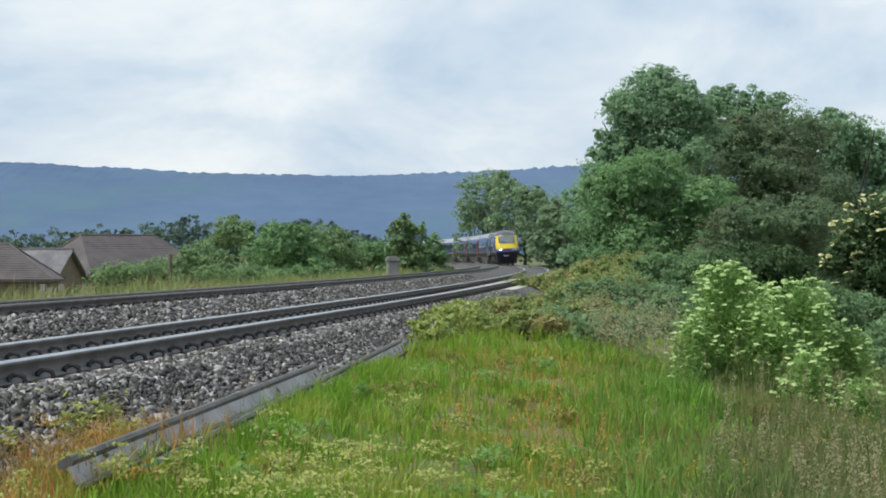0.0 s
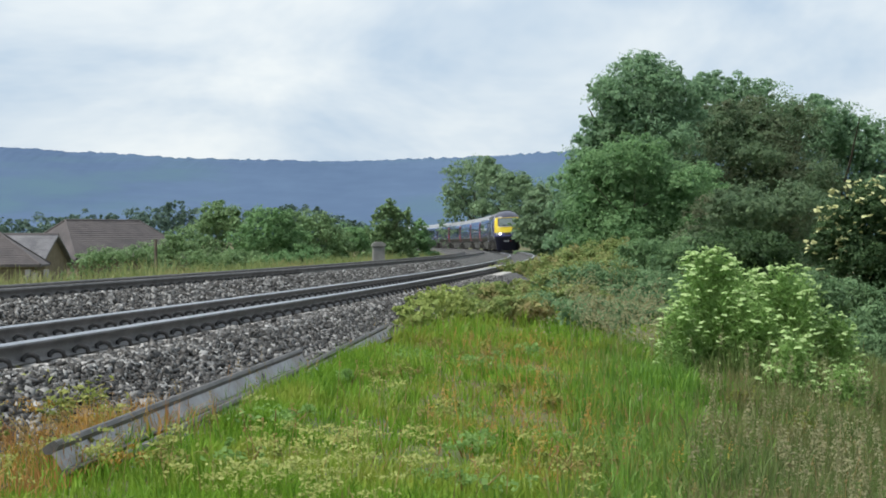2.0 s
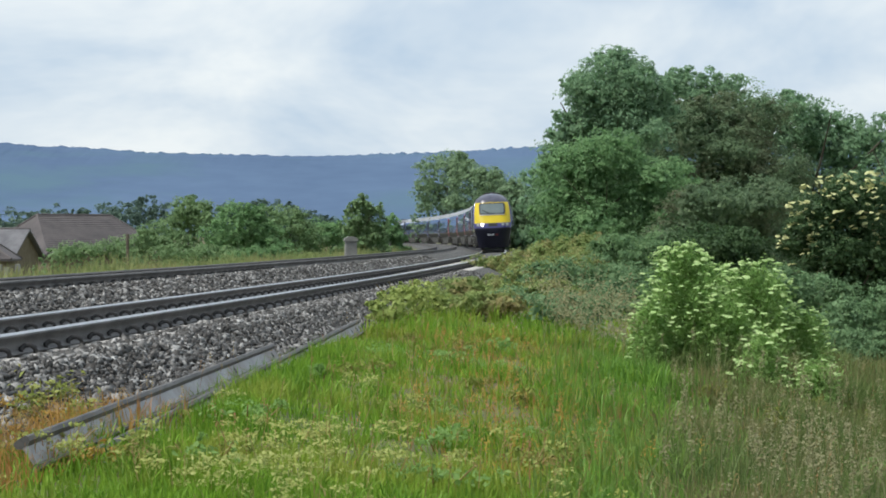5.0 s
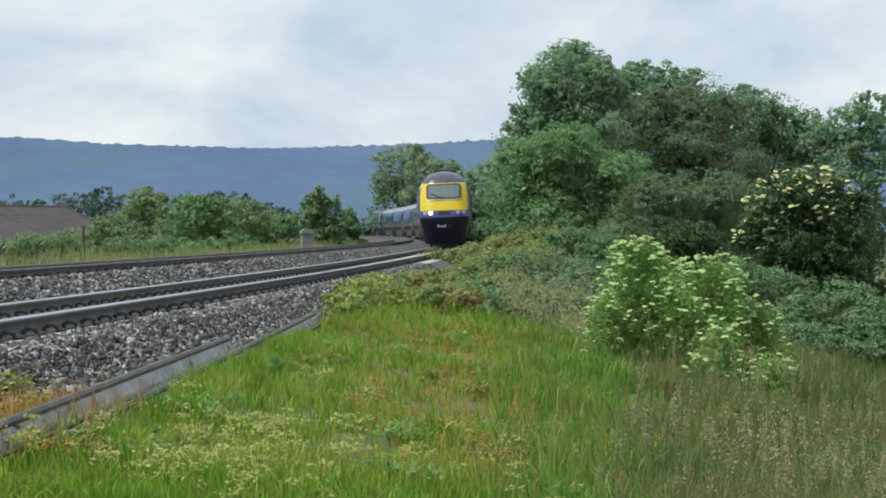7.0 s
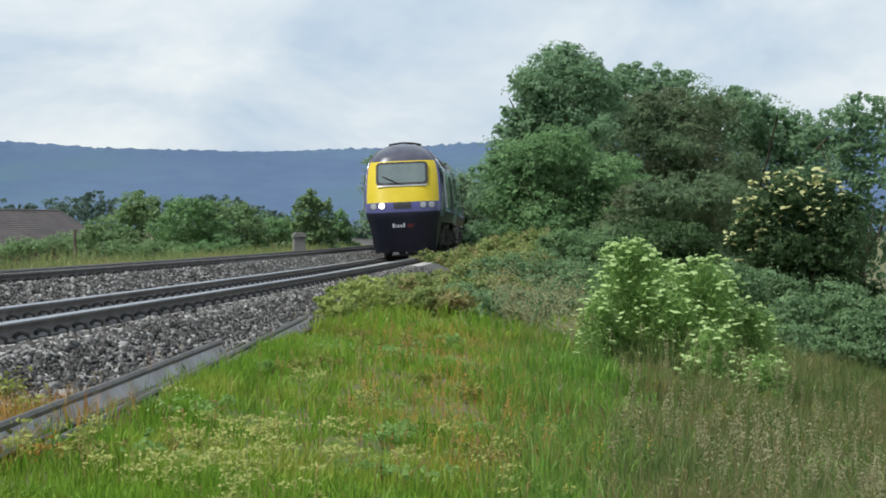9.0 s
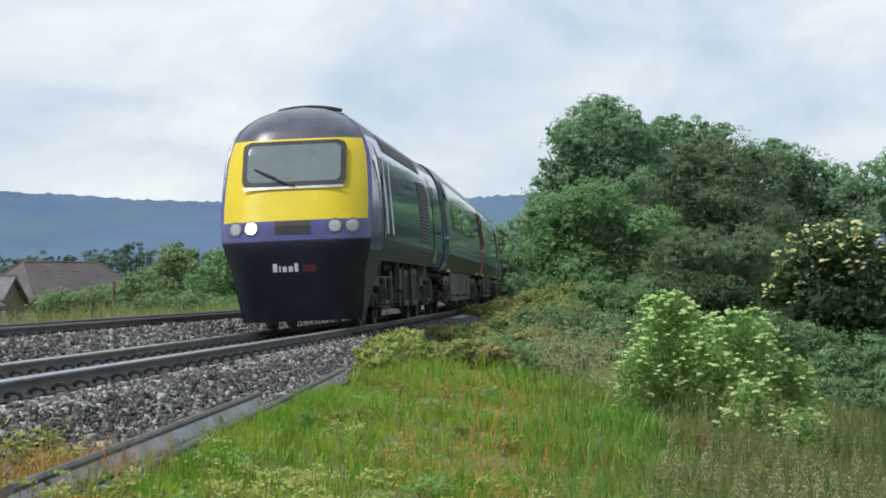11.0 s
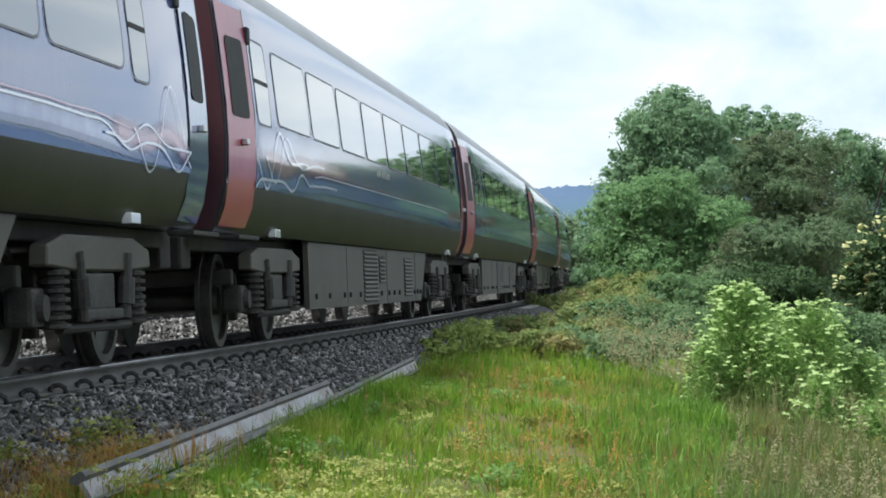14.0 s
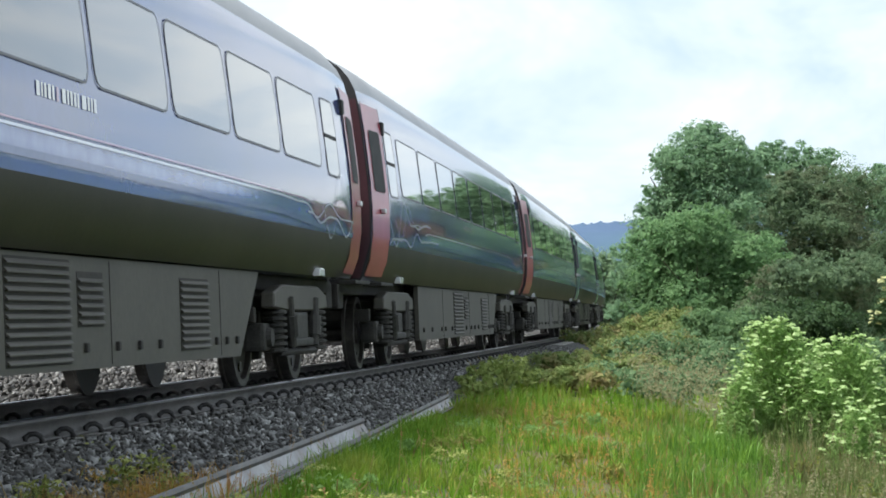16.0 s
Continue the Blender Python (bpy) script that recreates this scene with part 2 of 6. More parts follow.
gb.inputs["Base Color"].default_value, gb.inputs["Roughness"].default_value = (0.015, 0.018, 0.02, 1), 0.03
gb.inputs["Coat Weight"].default_value, gb.inputs["Coat Roughness"].default_value = 1.0, 0.02
M["glass"] = glass
lamp_on = bpy.data.materials.new("lit_headlamp")
lamp_on.use_nodes = True
lb = lamp_on.node_tree.nodes["Principled BSDF"]
lb.inputs["Emission Color"].default_value, lb.inputs["Emission Strength"].default_value = (1.0, 0.98, 0.92, 1), 3.5
M["lamp_on"] = lamp_on


# ---- making meshes ----
def mesh(name, verts, faces, smooth=False, mats=(), ids=None):
    """A mesh from arrays: faces all of one length (array) or a list of tuples."""
    me = bpy.data.meshes.new(name)
    v = np.asarray(verts, dtype=np.float32).reshape(-1, 3)
    if isinstance(faces, np.ndarray):
        k, nf = faces.shape[1], len(faces)
        me.vertices.add(len(v))
        me.vertices.foreach_set("co", v.ravel())
        me.loops.add(nf * k)
        me.loops.foreach_set("vertex_index", faces.astype(np.int32).ravel())
        me.polygons.add(nf)
        me.polygons.foreach_set("loop_start", np.arange(0, nf * k, k, dtype=np.int32))
        me.update(calc_edges=True)
    else:
        me.from_pydata([tuple(map(float, p)) for p in v], [], faces)
    for m in mats:
        me.materials.append(m)
    if ids is not None:
        me.polygons.foreach_set("material_index", np.asarray(ids, dtype=np.int32))
    if smooth:
        me.polygons.foreach_set("use_smooth", np.ones(len(me.polygons), dtype=bool))
    me.update()
    return me


def from_bm(name, bm, material, smooth=False):
    me = bpy.data.meshes.new(name)
    bm.normal_update()
    bm.to_mesh(me)
    bm.free()
    me.materials.append(material)
    if smooth:
        me.polygons.foreach_set("use_smooth", np.ones(len(me.polygons), dtype=bool))
    return me


def part(name, me, material=None, parent=None, label="", at=None):
    """Links a mesh (or a bmesh) as one object under a thing or a part."""
    if isinstance(me, bmesh.types.BMesh):
        me = from_bm(name, me, material)
    elif material is not None and not me.materials:
        me.materials.append(material)
    ob = new(name, me)
    if parent is not None:
        ob.parent = parent
    if at is not None:
        ob.matrix_basis = at
    return tagged(ob, label)


def box(bm, x0, x1, y0, y1, z0, z1, bevel=0.0):
    r = bmesh.ops.create_cube(bm, size=1.0, matrix=Matrix.Translation(((x0 + x1) / 2, (y0 + y1) / 2, (z0 + z1) / 2)) @ Matrix.Diagonal((x1 - x0, y1 - y0, z1 - z0, 1)))
    if bevel:
        edges = list({e for v in r["verts"] for e in v.link_edges})
        bmesh.ops.bevel(bm, geom=edges, offset=bevel, segments=2, affect="EDGES", profile=0.6)


def rod(bm, a, b, r1, r2=None, n=10):
    a, b = Vector(a), Vector(b)
    d = b - a
    m = Matrix.Translation((a + b) / 2) @ d.to_track_quat("Z", "Y").to_matrix().to_4x4()
    bmesh.ops.create_cone(bm, cap_ends=True, segments=n, radius1=r1, radius2=r1 if r2 is None else r2, depth=d.length, matrix=m)


def prism(bm, outline, axis, lo, hi):
    """A closed outline (pairs of numbers) swept along an axis from lo to hi."""
    def put(a, b, w):
        return {"x": (w, a, b), "y": (a, w, b), "z": (a, b, w)}[axis]
    v0 = [bm.verts.new(put(a, b, lo)) for a, b in outline]
    v1 = [bm.verts.new(put(a, b, hi)) for a, b in outline]
    n = len(outline)
    for i in range(n):
        bm.faces.new((v0[i], v0[(i + 1) % n], v1[(i + 1) % n], v1[i]))
    bm.faces.new(v0[::-1])
    bm.faces.new(v1)
    bmesh.ops.recalc_face_normals(bm, faces=bm.faces[:])


# ---- the line: a left-hand bend, given by the nearer rail of the nearer track ----
X0, HEAD, BEND, BEND2 = -4.7301, 0.094926, 0.00043474, 5.947e-7
GAUGE, CANT, TRACK2, RISE2 = 1.505, 0.0632, 3.426, 0.163
LINE_S = np.arange(-120.0, 520.0, 0.5)
_th = HEAD - BEND * LINE_S - BEND2 * LINE_S ** 2 / 2
_i0 = int(np.argmin(abs(LINE_S)))
_lx, _ly = np.cumsum(np.sin(_th)) * 0.5, np.cumsum(np.cos(_th)) * 0.5
LINE_X, LINE_Y = _lx - _lx[_i0] + X0, _ly - _ly[_i0]


def line(s, off=0.0):
    """x, y and heading at s metres along, off metres to the left of the nearer rail."""
    t = np.interp(s, LINE_S, _th)
    return np.interp(s, LINE_S, LINE_X) - off * np.cos(t), np.interp(s, LINE_S, LINE_Y) + off * np.sin(t), t


def beside(x, y):
    """Metres to the right of the nearer rail."""
    return x - np.interp(y, LINE_Y, LINE_X)


def swept(name, section, stations, mats, ids, closed=True, smooth=False):
    """A cross-section (metres to the right of the nearer rail, height) swept along the line."""
    sec, st = np.array(section, float), np.array(stations, float)
    k = len(sec)
    x, y, t = line(st)
    v = np.empty((len(st), k, 3))
    v[:, :, 0] = x[:, None] + sec[None, :, 0] * np.cos(t)[:, None]
    v[:, :, 1] = y[:, None] - sec[None, :, 0] * np.sin(t)[:, None]
    v[:, :, 2] = sec[None, :, 1]
    m = k if closed else k - 1
    i, j = np.meshgrid(np.arange(len(st) - 1), np.arange(m), indexing="ij")
    a, b = i * k + j, i * k + (j + 1) % k
    f = np.stack([a, b, b + k, a + k], -1).reshape(-1, 4)
    return mesh(name, v, f[:, ::-1].copy(), smooth, mats, None if ids is None else np.tile(ids, len(st) - 1))


GROUND_D = [-400, -60, -30, -16, -10, -7.6, -6.6, -5.5, 1.0, 1.5, 2.4, 4.0, 6.0, 9.0, 14.0, 25.0, 60.0, 400]
GROUND_Z = [-7, -6, -5.2, -3.2, -0.9, -0.30, -0.30, -0.62, -0.46, -0.43, -0.43, -0.56, -0.95, -1.7, -2.9, -4.2, -5.0, -6]


def ground_z(x, y):
    x, y = np.asarray(x, float), np.asarray(y, float)
    d = beside(x, y)
    z = np.interp(d, GROUND_D, GROUND_Z)
    rough = 0.06 * np.sin(x * 1.7 + 0.6 * y) * np.sin(0.9 * y - 0.4 * x) + 0.05 * np.sin(0.37 * x - 0.53 * y)
    z = z + rough * np.clip((abs(d) - 1.4) / 2, 0, 1)
    far = np.clip((y - 900) / 2600, 0, 1)
    return z * (1 - far) + (-6 + 30 * far) * far


def grid_mesh(name, xs, ys, zf, material):
    X, Y = np.meshgrid(xs, ys, indexing="ij")
    v = np.stack([X, Y, zf(X, Y)], -1)
    n = len(ys)
    i, j = np.meshgrid(np.arange(len(xs) - 1), np.arange(n - 1), indexing="ij")
    a = i * n + j
    return mesh(name, v, np.stack([a, a + n, a + n + 1, a + 1], -1).reshape(-1, 4), True, [material])


ground = part("ground", grid_mesh("ground", np.concatenate([[-4000, -2000, -1000, -500, -250, -120, -70], np.arange(-50, 40, 1.0), [45, 60, 90, 150, 300, 700, 1500, 4000]]),
                                  np.concatenate([[-1500, -600, -200, -80, -40], np.arange(-20, 130, 1.25), np.arange(132, 420, 6), [450, 520, 650, 900, 1300, 2000, 2900, 4500]]),
                                  ground_z, M["soil"]))
tagged(ground, "grassy embankment and low fields beside the line", "ground", kind="structure")


_rt = np.random.default_rng(5)
TREES_X = np.arange(-6000, 6000, 3.7)
TREES_A, TREES_B = _rt.normal(0, 1, len(TREES_X)), _rt.normal(0, 1, len(TREES_X))


def ridge(x, y):
    """The wooded escarpment in the distance."""
    x, y = np.asarray(x, float), np.asarray(y, float)
    top = np.interp(x, [-2500, -900, -592, -478, -380, -290, -161, -109, -48, 12, 72, 133, 420, 1500], [190, 142, 131, 124, 118, 114.6, 112.5, 114.5, 117, 119.5, 122, 126, 138, 180]) - 2.0
    up = np.clip((y - 2200) / 900, 0, 1)
    up = up * up * (3 - 2 * up)
    lumps = 1.0 * np.interp(x + 0.4 * y, TREES_X, TREES_A) + 0.8 * np.interp(0.31 * x - 0.2 * y, TREES_X, TREES_B)
    return -4 + (top + 4) * up + lumps * up ** 8 - np.clip((y - 3100) / 800, 0, 1) * 25


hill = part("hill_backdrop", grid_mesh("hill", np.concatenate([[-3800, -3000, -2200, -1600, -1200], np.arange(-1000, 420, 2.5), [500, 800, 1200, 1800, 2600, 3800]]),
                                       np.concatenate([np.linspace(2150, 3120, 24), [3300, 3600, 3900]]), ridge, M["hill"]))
tagged(hill, "long wooded ridge in the distance, blue haze put into its colour", "hill", kind="structure")

# ---- ballast bed, sleepers, rails ----
STATIONS = np.concatenate([np.arange(-40, 130, 1.0), np.arange(130, 440, 4.0)])
bed = part("ballast_bed", swept("ballast_bed", [(1.45, -0.50), (1.05, -0.37), (0.64, -0.175), (0.34, -0.17), (0.18, -0.2), (-0.7, -0.225), (-1.6, -0.27), (-2.05, -0.27), (-2.6, -0.05), (-2.9, 0.02), (-3.25, -0.01), (-4.2, -0.05),
                                                (-5.4, -0.09), (-5.7, -0.14), (-6.5, -0.62)], STATIONS, [M["bed"]], None, closed=False))
tagged(bed, "grey crushed-stone ballast bed under both tracks", "ballast", kind="structure")


def rail_section(d, z):
    half = [(0.0, 0.0), (0.028, -0.002), (0.035, -0.012), (0.035, -0.034), (0.012, -0.05), (0.010, -0.125), (0.03, -0.14), (0.07, -0.148), (0.07, -0.159)]
    pts = [(a, b) for a, b in half] + [(-a, b) for a, b in reversed(half[1:])]
    return [(d + a, z + b) for a, b in pts]


def rail(d, z, label, face="railtop"):
    sec = rail_section(d, z)
    ob = tagged(part("rail", swept("rail", sec[2:-1], STATIONS, [M["rail"]], None), label=label), category="rail", group="running rails")
    part("running_face", swept("running_face", [sec[2], (d + 0.028, z - 0.001), (d, z), (d - 0.028, z - 0.001), sec[-2]], STATIONS, [M[face]], None, closed=False), None, ob, "polished running face" if face == "railtop" else "dull running face")
    return ob


rail(0.0, 0.0, "brown-sided running rail of the outer track with a polished top")
rail(-GAUGE, -CANT, "brown-sided inner running rail with a polished top")
rail(-TRACK2, RISE2, "dull running rail of the second track", "rail")
rail(-TRACK2 - GAUGE, RISE2 - 0.05, "dull far running rail of the second track", "rail")

BANK = math.degrees(math.asin(CANT / GAUGE))


def clip_mesh():
    """A spring clip: one bent bar."""
    pts = [Vector(p) for p in ((-0.035, -0.03, 0.01), (-0.04, -0.02, 0.04), (-0.015, 0.0, 0.062), (0.025, 0.01, 0.066), (0.058, 0.02, 0.045), (0.066, 0.03, 0.015), (0.055, 0.03, -0.02))]
    v, f = [], []
    for i, p in enumerate(pts):
        d = (pts[min(i + 1, len(pts) - 1)] - pts[max(i - 1, 0)]).normalized()
        u = d.cross(Vector((0, 0, 1))).normalized()
        w = u.cross(d)
        for k in range(6):
            v.append(p + (u * math.cos(k * math.pi / 3) + w * math.sin(k * math.pi / 3)) * 0.021)
    for i in range(len(pts) - 1):
        for k in range(6):
            f.append((6 * i + k, 6 * i + (k + 1) % 6, 6 * i + 6 + (k + 1) % 6, 6 * i + 6 + k))
    return mesh("rail_clip", v, f, True, [M["clip"]])


def sleeper_thing():
    bm = bmesh.new()
    prism(bm, [(-0.14, -0.2), (0.14, -0.2), (0.105, 0.0), (-0.105, 0.0)], "x", -1.26, 1.26)
    bmesh.ops.bevel(bm, geom=bm.edges[:], offset=0.012, segments=1, affect="EDGES")
    ob = tagged(part("sleeper", bm, M["concrete"]), "pale concrete sleeper bedded in ballast", "sleeper", "sleepers under the tracks")
    cm = clip_mesh()
    for x in (-0.7525, 0.7525):
        for side in (1, -1):
            part("rail_clip", cm, None, ob, at=pose(x + side * 0.075, 0, 0, 0, 0, 0 if side > 0 else 180))
    return ob


def place_on(s, off, z, bank):
    x, y, t = line(s, off)
    return pose(x, y, z, 0, -bank, -math.degrees(t))


first_sleeper = sleeper_thing()
first_sleeper.matrix_basis = place_on(9.49, GAUGE / 2, -CANT / 2 - 0.163, BANK)
for i in range(1, 130):
    copy_thing(first_sleeper, place_on(9.49 + 0.717 * i, GAUGE / 2, -CANT / 2 - 0.163, BANK))
for i in range(40):
    copy_thing(first_sleeper, place_on(24.0 + 0.717 * i, TRACK2 + GAUGE / 2, RISE2 - 0.025 - 0.163, 1.9))


def stones(name, n, s0, s1, d0, d1, zf, size, seed, parent=None):
    """Crushed stones, each an uneven angular block, joined."""
    r = np.random.default_rng(seed)
    s = s0 + (s1 - s0) * r.random(n) ** 1.5
    d = d0 + (d1 - d0) * r.random(n)
    on_sleeper = (d > 0) & (d < 0.5) & (abs((s - 9.49 + 0.3585) % 0.717 - 0.3585) < 0.11)
    bare = ~on_sleeper | (r.random(n) < 0.45)      # the sleepers' ends lie almost bare
    s, d = s[bare], d[bare]
    n = len(d)
    x, y, t = line(s, -d)
    c = np.stack([x, y, zf(d) + r.normal(0, 0.008, n)], -1)
    cube = np.array([(a, b, e) for a in (-1, 1) for b in (-1, 1) for e in (-1, 1)], float)
    faces = np.array([(0, 1, 3, 2), (4, 6, 7, 5), (0, 4, 5, 1), (2, 3, 7, 6), (0, 2, 6, 4), (1, 5, 7, 3)])
    v = cube[None] * (size * np.array([1.25, 0.85, 0.5]) * (0.6 + 0.7 * r.random((n, 1, 3)))) * (0.6 + 0.8 * r.random((n, 8, 1))) * (0.7 + 0.7 * r.random((n, 1, 1)) ** 2)
    q = r.normal(size=(n, 4)) * np.array([1, 0.4, 0.4, 1])
    q /= np.linalg.norm(q, axis=1)[:, None]
    w, a, b, e = q.T
    R = np.stack([1 - 2 * (b * b + e * e), 2 * (a * b - w * e), 2 * (a * e + w * b), 2 * (a * b + w * e), 1 - 2 * (a * a + e * e), 2 * (b * e - w * a),
                  2 * (a * e - w * b), 2 * (b * e + w * a), 1 - 2 * (a * a + b * b)], -1).reshape(n, 3, 3)
    v = np.einsum("nij,nkj->nki", R, v) + c[:, None]
    f = (faces[None] + 8 * np.arange(n)[:, None, None]).reshape(-1, 4)
    return tagged(part(name, mesh(name, v, f), M["stone"]), "loose grey and brown crushed stones", "ballast stones", kind="stuff")


BED_D, BED_Z = [-6.5, -5.7, -5.4, -4.2, -3.25, -2.9, -2.6, -2.05, -1.6, -0.7, 0.18, 0.32, 0.64, 1.05, 1.45, 1.7], [-0.62, -0.14, -0.09, -0.05, -0.01, 0.02, -0.05, -0.27, -0.27, -0.225, -0.2, -0.17, -0.175, -0.37, -0.45, -0.46]
stones("ballast_stones", 48000, 10, 62, 0.16, 1.65, lambda d: np.interp(d, BED_D, BED_Z) + 0.006, 0.0205, 1)
stones("ballast_stones", 11000, 13, 60, -1.38, -0.12, lambda d: np.interp(d, BED_D, BED_Z) - 0.012, 0.024, 2)
stones("ballast_stones", 28000, 15, 95, -3.3, -1.62, lambda d: np.interp(d, BED_D, BED_Z) + 0.005, 0.025, 3)


# ---- the train ----
SIDE_Z = [0.15, 0.45, 0.9, 1.02, 1.07, 1.15, 1.3, 1.5, 1.8, 2.1, 2.4, 2.7, 2.95, 3.15, 3.3, 3.45, 3.58, 3.69, 3.78, 3.84, 3.87]
SIDE_X = [0.86, 0.94, 1.10, 1.16, 1.20, 1.25, 1.31, 1.355, 1.37, 1.365, 1.345, 1.315, 1.29, 1.26, 1.225, 1.15, 1.04, 0.88, 0.64, 0.33, 0.0]
CAB_X = [1.06, 1.12, 1.19, 1.21, 1.22, 1.26, 1.31, 1.355, 1.37, 1.365, 1.345, 1.315, 1.28, 1.22, 1.155, 1.055, 0.92, 0.77, 0.55, 0.28, 0.0]
SHAPE = {"cab": False}


def half_width(z):
    return np.interp(z, SIDE_Z, CAB_X if SHAPE["cab"] else SIDE_X)



def narrow(y):
    """The coaches' sides draw in beside the end doors, the power cars' towards the nose."""
    if SHAPE["cab"]:
        return 1.0 - 0.085 * max(0.0, 1 - (y + 8.74) / 2.2) ** 1.5 if y < -6.54 else 1.0
    return 1.0 - 0.05 * float(np.clip((abs(y) - 10.05) / 1.05, 0, 1))


def patch(name, zs, ys, side=1, proud=0.0, xf=None):
    """A sheet that lies on the car's side (side 1 faces the camera's field), following its curve."""
    zs, ys = np.asarray(zs, float), np.asarray(ys, float)
    f = xf or half_width
    v = np.array([(side * (f(z) * narrow(y) + proud), y, z) for z in zs for y in ys])
    n = len(ys)
    i, j = np.meshgrid(np.arange(len(zs) - 1), np.arange(n - 1), indexing="ij")
    a = (i * n + j).ravel()
    q = np.stack([a, a + 1, a + n + 1, a + n], -1)
    return mesh(name, v, q if side > 0 else q[:, ::-1].copy(), True)


def framed(name, z0, z1, y0, y1, side, proud, radius=0.12, wide=0.0):
    """A sheet with rounded corners on the car's side; wide > 0: only a rim of that width."""
    cz, cy = (z0 + z1) / 2, (y0 + y1) / 2

    def ring(g):
        out = []
        for k in range(4):
            for a in np.linspace(k * math.pi / 2, (k + 1) * math.pi / 2, 5):
                sy, sz = (1, 1, -1, -1)[k], (1, -1, -1, 1)[k]
                ra = max(radius - g, 0.01)
                oy, oz = (y1 - y0) / 2 - g - ra, (z1 - z0) / 2 - g - ra
                out.append((cy + (oy if k in (0, 1) else -oy) + ra * math.sin(a), cz + (oz if k in (0, 3) else -oz) + ra * math.cos(a)))
        return out
    if wide:
        pts = [(side * (float(half_width(z)) * narrow(y) + proud), y, z) for y, z in ring(0) + ring(wide)]
        n = len(pts) // 2
        faces = [(i, (i + 1) % n, n + (i + 1) % n, n + i) for i in range(n)]
        return mesh(name, pts, faces if side < 0 else [f[::-1] for f in faces], False)
    zs = [z0 + e for e in (0, 0.02, 0.05, 0.09, 0.13)] + [cz] + [z1 - e for e in (0.13, 0.09, 0.05, 0.02, 0)]
    pts = []
    for z in zs:
        e = min(z - z0, z1 - z)
        ins = radius - math.sqrt(max(radius ** 2 - max(radius - e, 0) ** 2, 0))
        pts += [(side * (float(half_width(z)) * narrow(y0) + proud), y0 + ins, z), (side * (float(half_width(z)) * narrow(y1) + proud), y1 - ins, z)]
    faces = [(2 * i, 2 * i + 1, 2 * i + 3, 2 * i + 2) for i in range(len(zs) - 1)]
    return mesh(name, pts, faces if side > 0 else [f[::-1] for f in faces], True)


def shell(name, y0, y1, zmin, material, roof_material, front=None, step=2.0):
    """A car body swept along its length, closed at the ends; front: how far back the nose starts at each height."""
    zs = [zmin] + [z for z in SIDE_Z if z > zmin + 0.01]
    zs = sorted(set(zs))
    ys = np.array([0, 0.05, 0.1, 0.16, 0.25, 0.35, 0.45, 0.55, 0.65, 0.75, 0.84, 0.92, 1.0]) if front else np.concatenate([[0, 1.05 / 22.2], np.linspace(0.12, 0.88, 9), [1 - 1.05 / 22.2, 1]])
    v, f, ids = [], [], []
    n = len(ys)
    for side in (1, -1):
        base = len(v)
        for z in zs:
            lo = y0 + (front(float(half_width(z)), z) if front else 0.0)
            for k in ys:
                y = lo + (y1 - lo) * k
                v.append((side * float(half_width(z)) * narrow(y), y, z))
        for i in range(len(zs) - 1):
            for j in range(n - 1):
                a = base + i * n + j
                q = (a, a + 1, a + n + 1, a + n)
                f.append(q if side > 0 else q[::-1])
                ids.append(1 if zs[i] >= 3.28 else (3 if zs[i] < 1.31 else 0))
    # floor and ends
    base = len(v)
    h = float(half_width(zmin))
    lo = y0 + (front(h, zmin) if front else 0.0)
    v += [(-h, lo, zmin), (h, lo, zmin), (h, y1, zmin), (-h, y1, zmin)]
    f.append((base, base + 3, base + 2, base + 1))
    ids.append(0)
    for y, flip in ((y1, False),) if front else ((y0, True), (y1, False)):
        base = len(v)
        v += [(float(half_width(z)) * narrow(y), y, z) for z in zs] + [(-float(half_width(z)) * narrow(y), y, z) for z in reversed(zs[:-1])]
        q = tuple(range(base, len(v)))
        f.append(q if flip else q[::-1])
        ids.append(2)
    return mesh(name, v, f, True, [material, roof_material, M["rubber"], M["nosedark"] if front else M["lowdark"]], ids)


def smooth_by_angle(ob, degrees=35):
    me = ob.data
    bm = bmesh.new()
    bm.from_mesh(me)
    bmesh.ops.remove_doubles(bm, verts=bm.verts[:], dist=0.0005)
    for e in bm.edges:
        e.smooth = not (len(e.link_faces) == 2 and e.calc_face_angle(0) > radians(degrees))
    bm.to_mesh(me)
    bm.free()
    return ob


def wheelset_mesh(r):
    bm = bmesh.new()
    for s in (1, -1):
        prof = [(0.68, r + 0.028), (0.712, r + 0.024), (0.722, r), (0.82, r - 0.006), (0.822, r - 0.075), (0.775, r - 0.09), (0.765, 0.14), (0.82, 0.13), (0.82, 0.0)]
        n, rows = 28, []
        for x, rad in prof:
            rows.append([bm.verts.new((s * x, rad * math.cos(2 * math.pi * k / n), rad * math.sin(2 * math.pi * k / n))) for k in range(n)] if rad else [bm.verts.new((s * x, 0, 0))])
        inner = [bm.verts.new((s * 0.68, 0.1 * math.cos(2 * math.pi * k / n), 0.1 * math.sin(2 * math.pi * k / n))) for k in range(n)]
        for a, b in zip([inner] + rows, rows):
            for k in range(n):
                k2 = (k + 1) % n
                bm.faces.new((a[k], a[k2], b[0]) if len(b) == 1 else (a[k], a[k2], b[k2], b[k]))
        for k in range(3):
            an = 2 * math.pi * k / 3
            rod(bm, (s * 0.778, 0.27 * math.cos(an), 0.27 * math.sin(an)), (s * 0.79, 0.27 * math.cos(an), 0.27 * math.sin(an)), 0.045, n=8)
    rod(bm, (-0.7, 0, 0), (0.7, 0, 0), 0.085, n=12)
    bmesh.ops.recalc_face_normals(bm, faces=bm.faces[:])
    me = from_bm("wheelset", bm, M["tyre"])
    return me


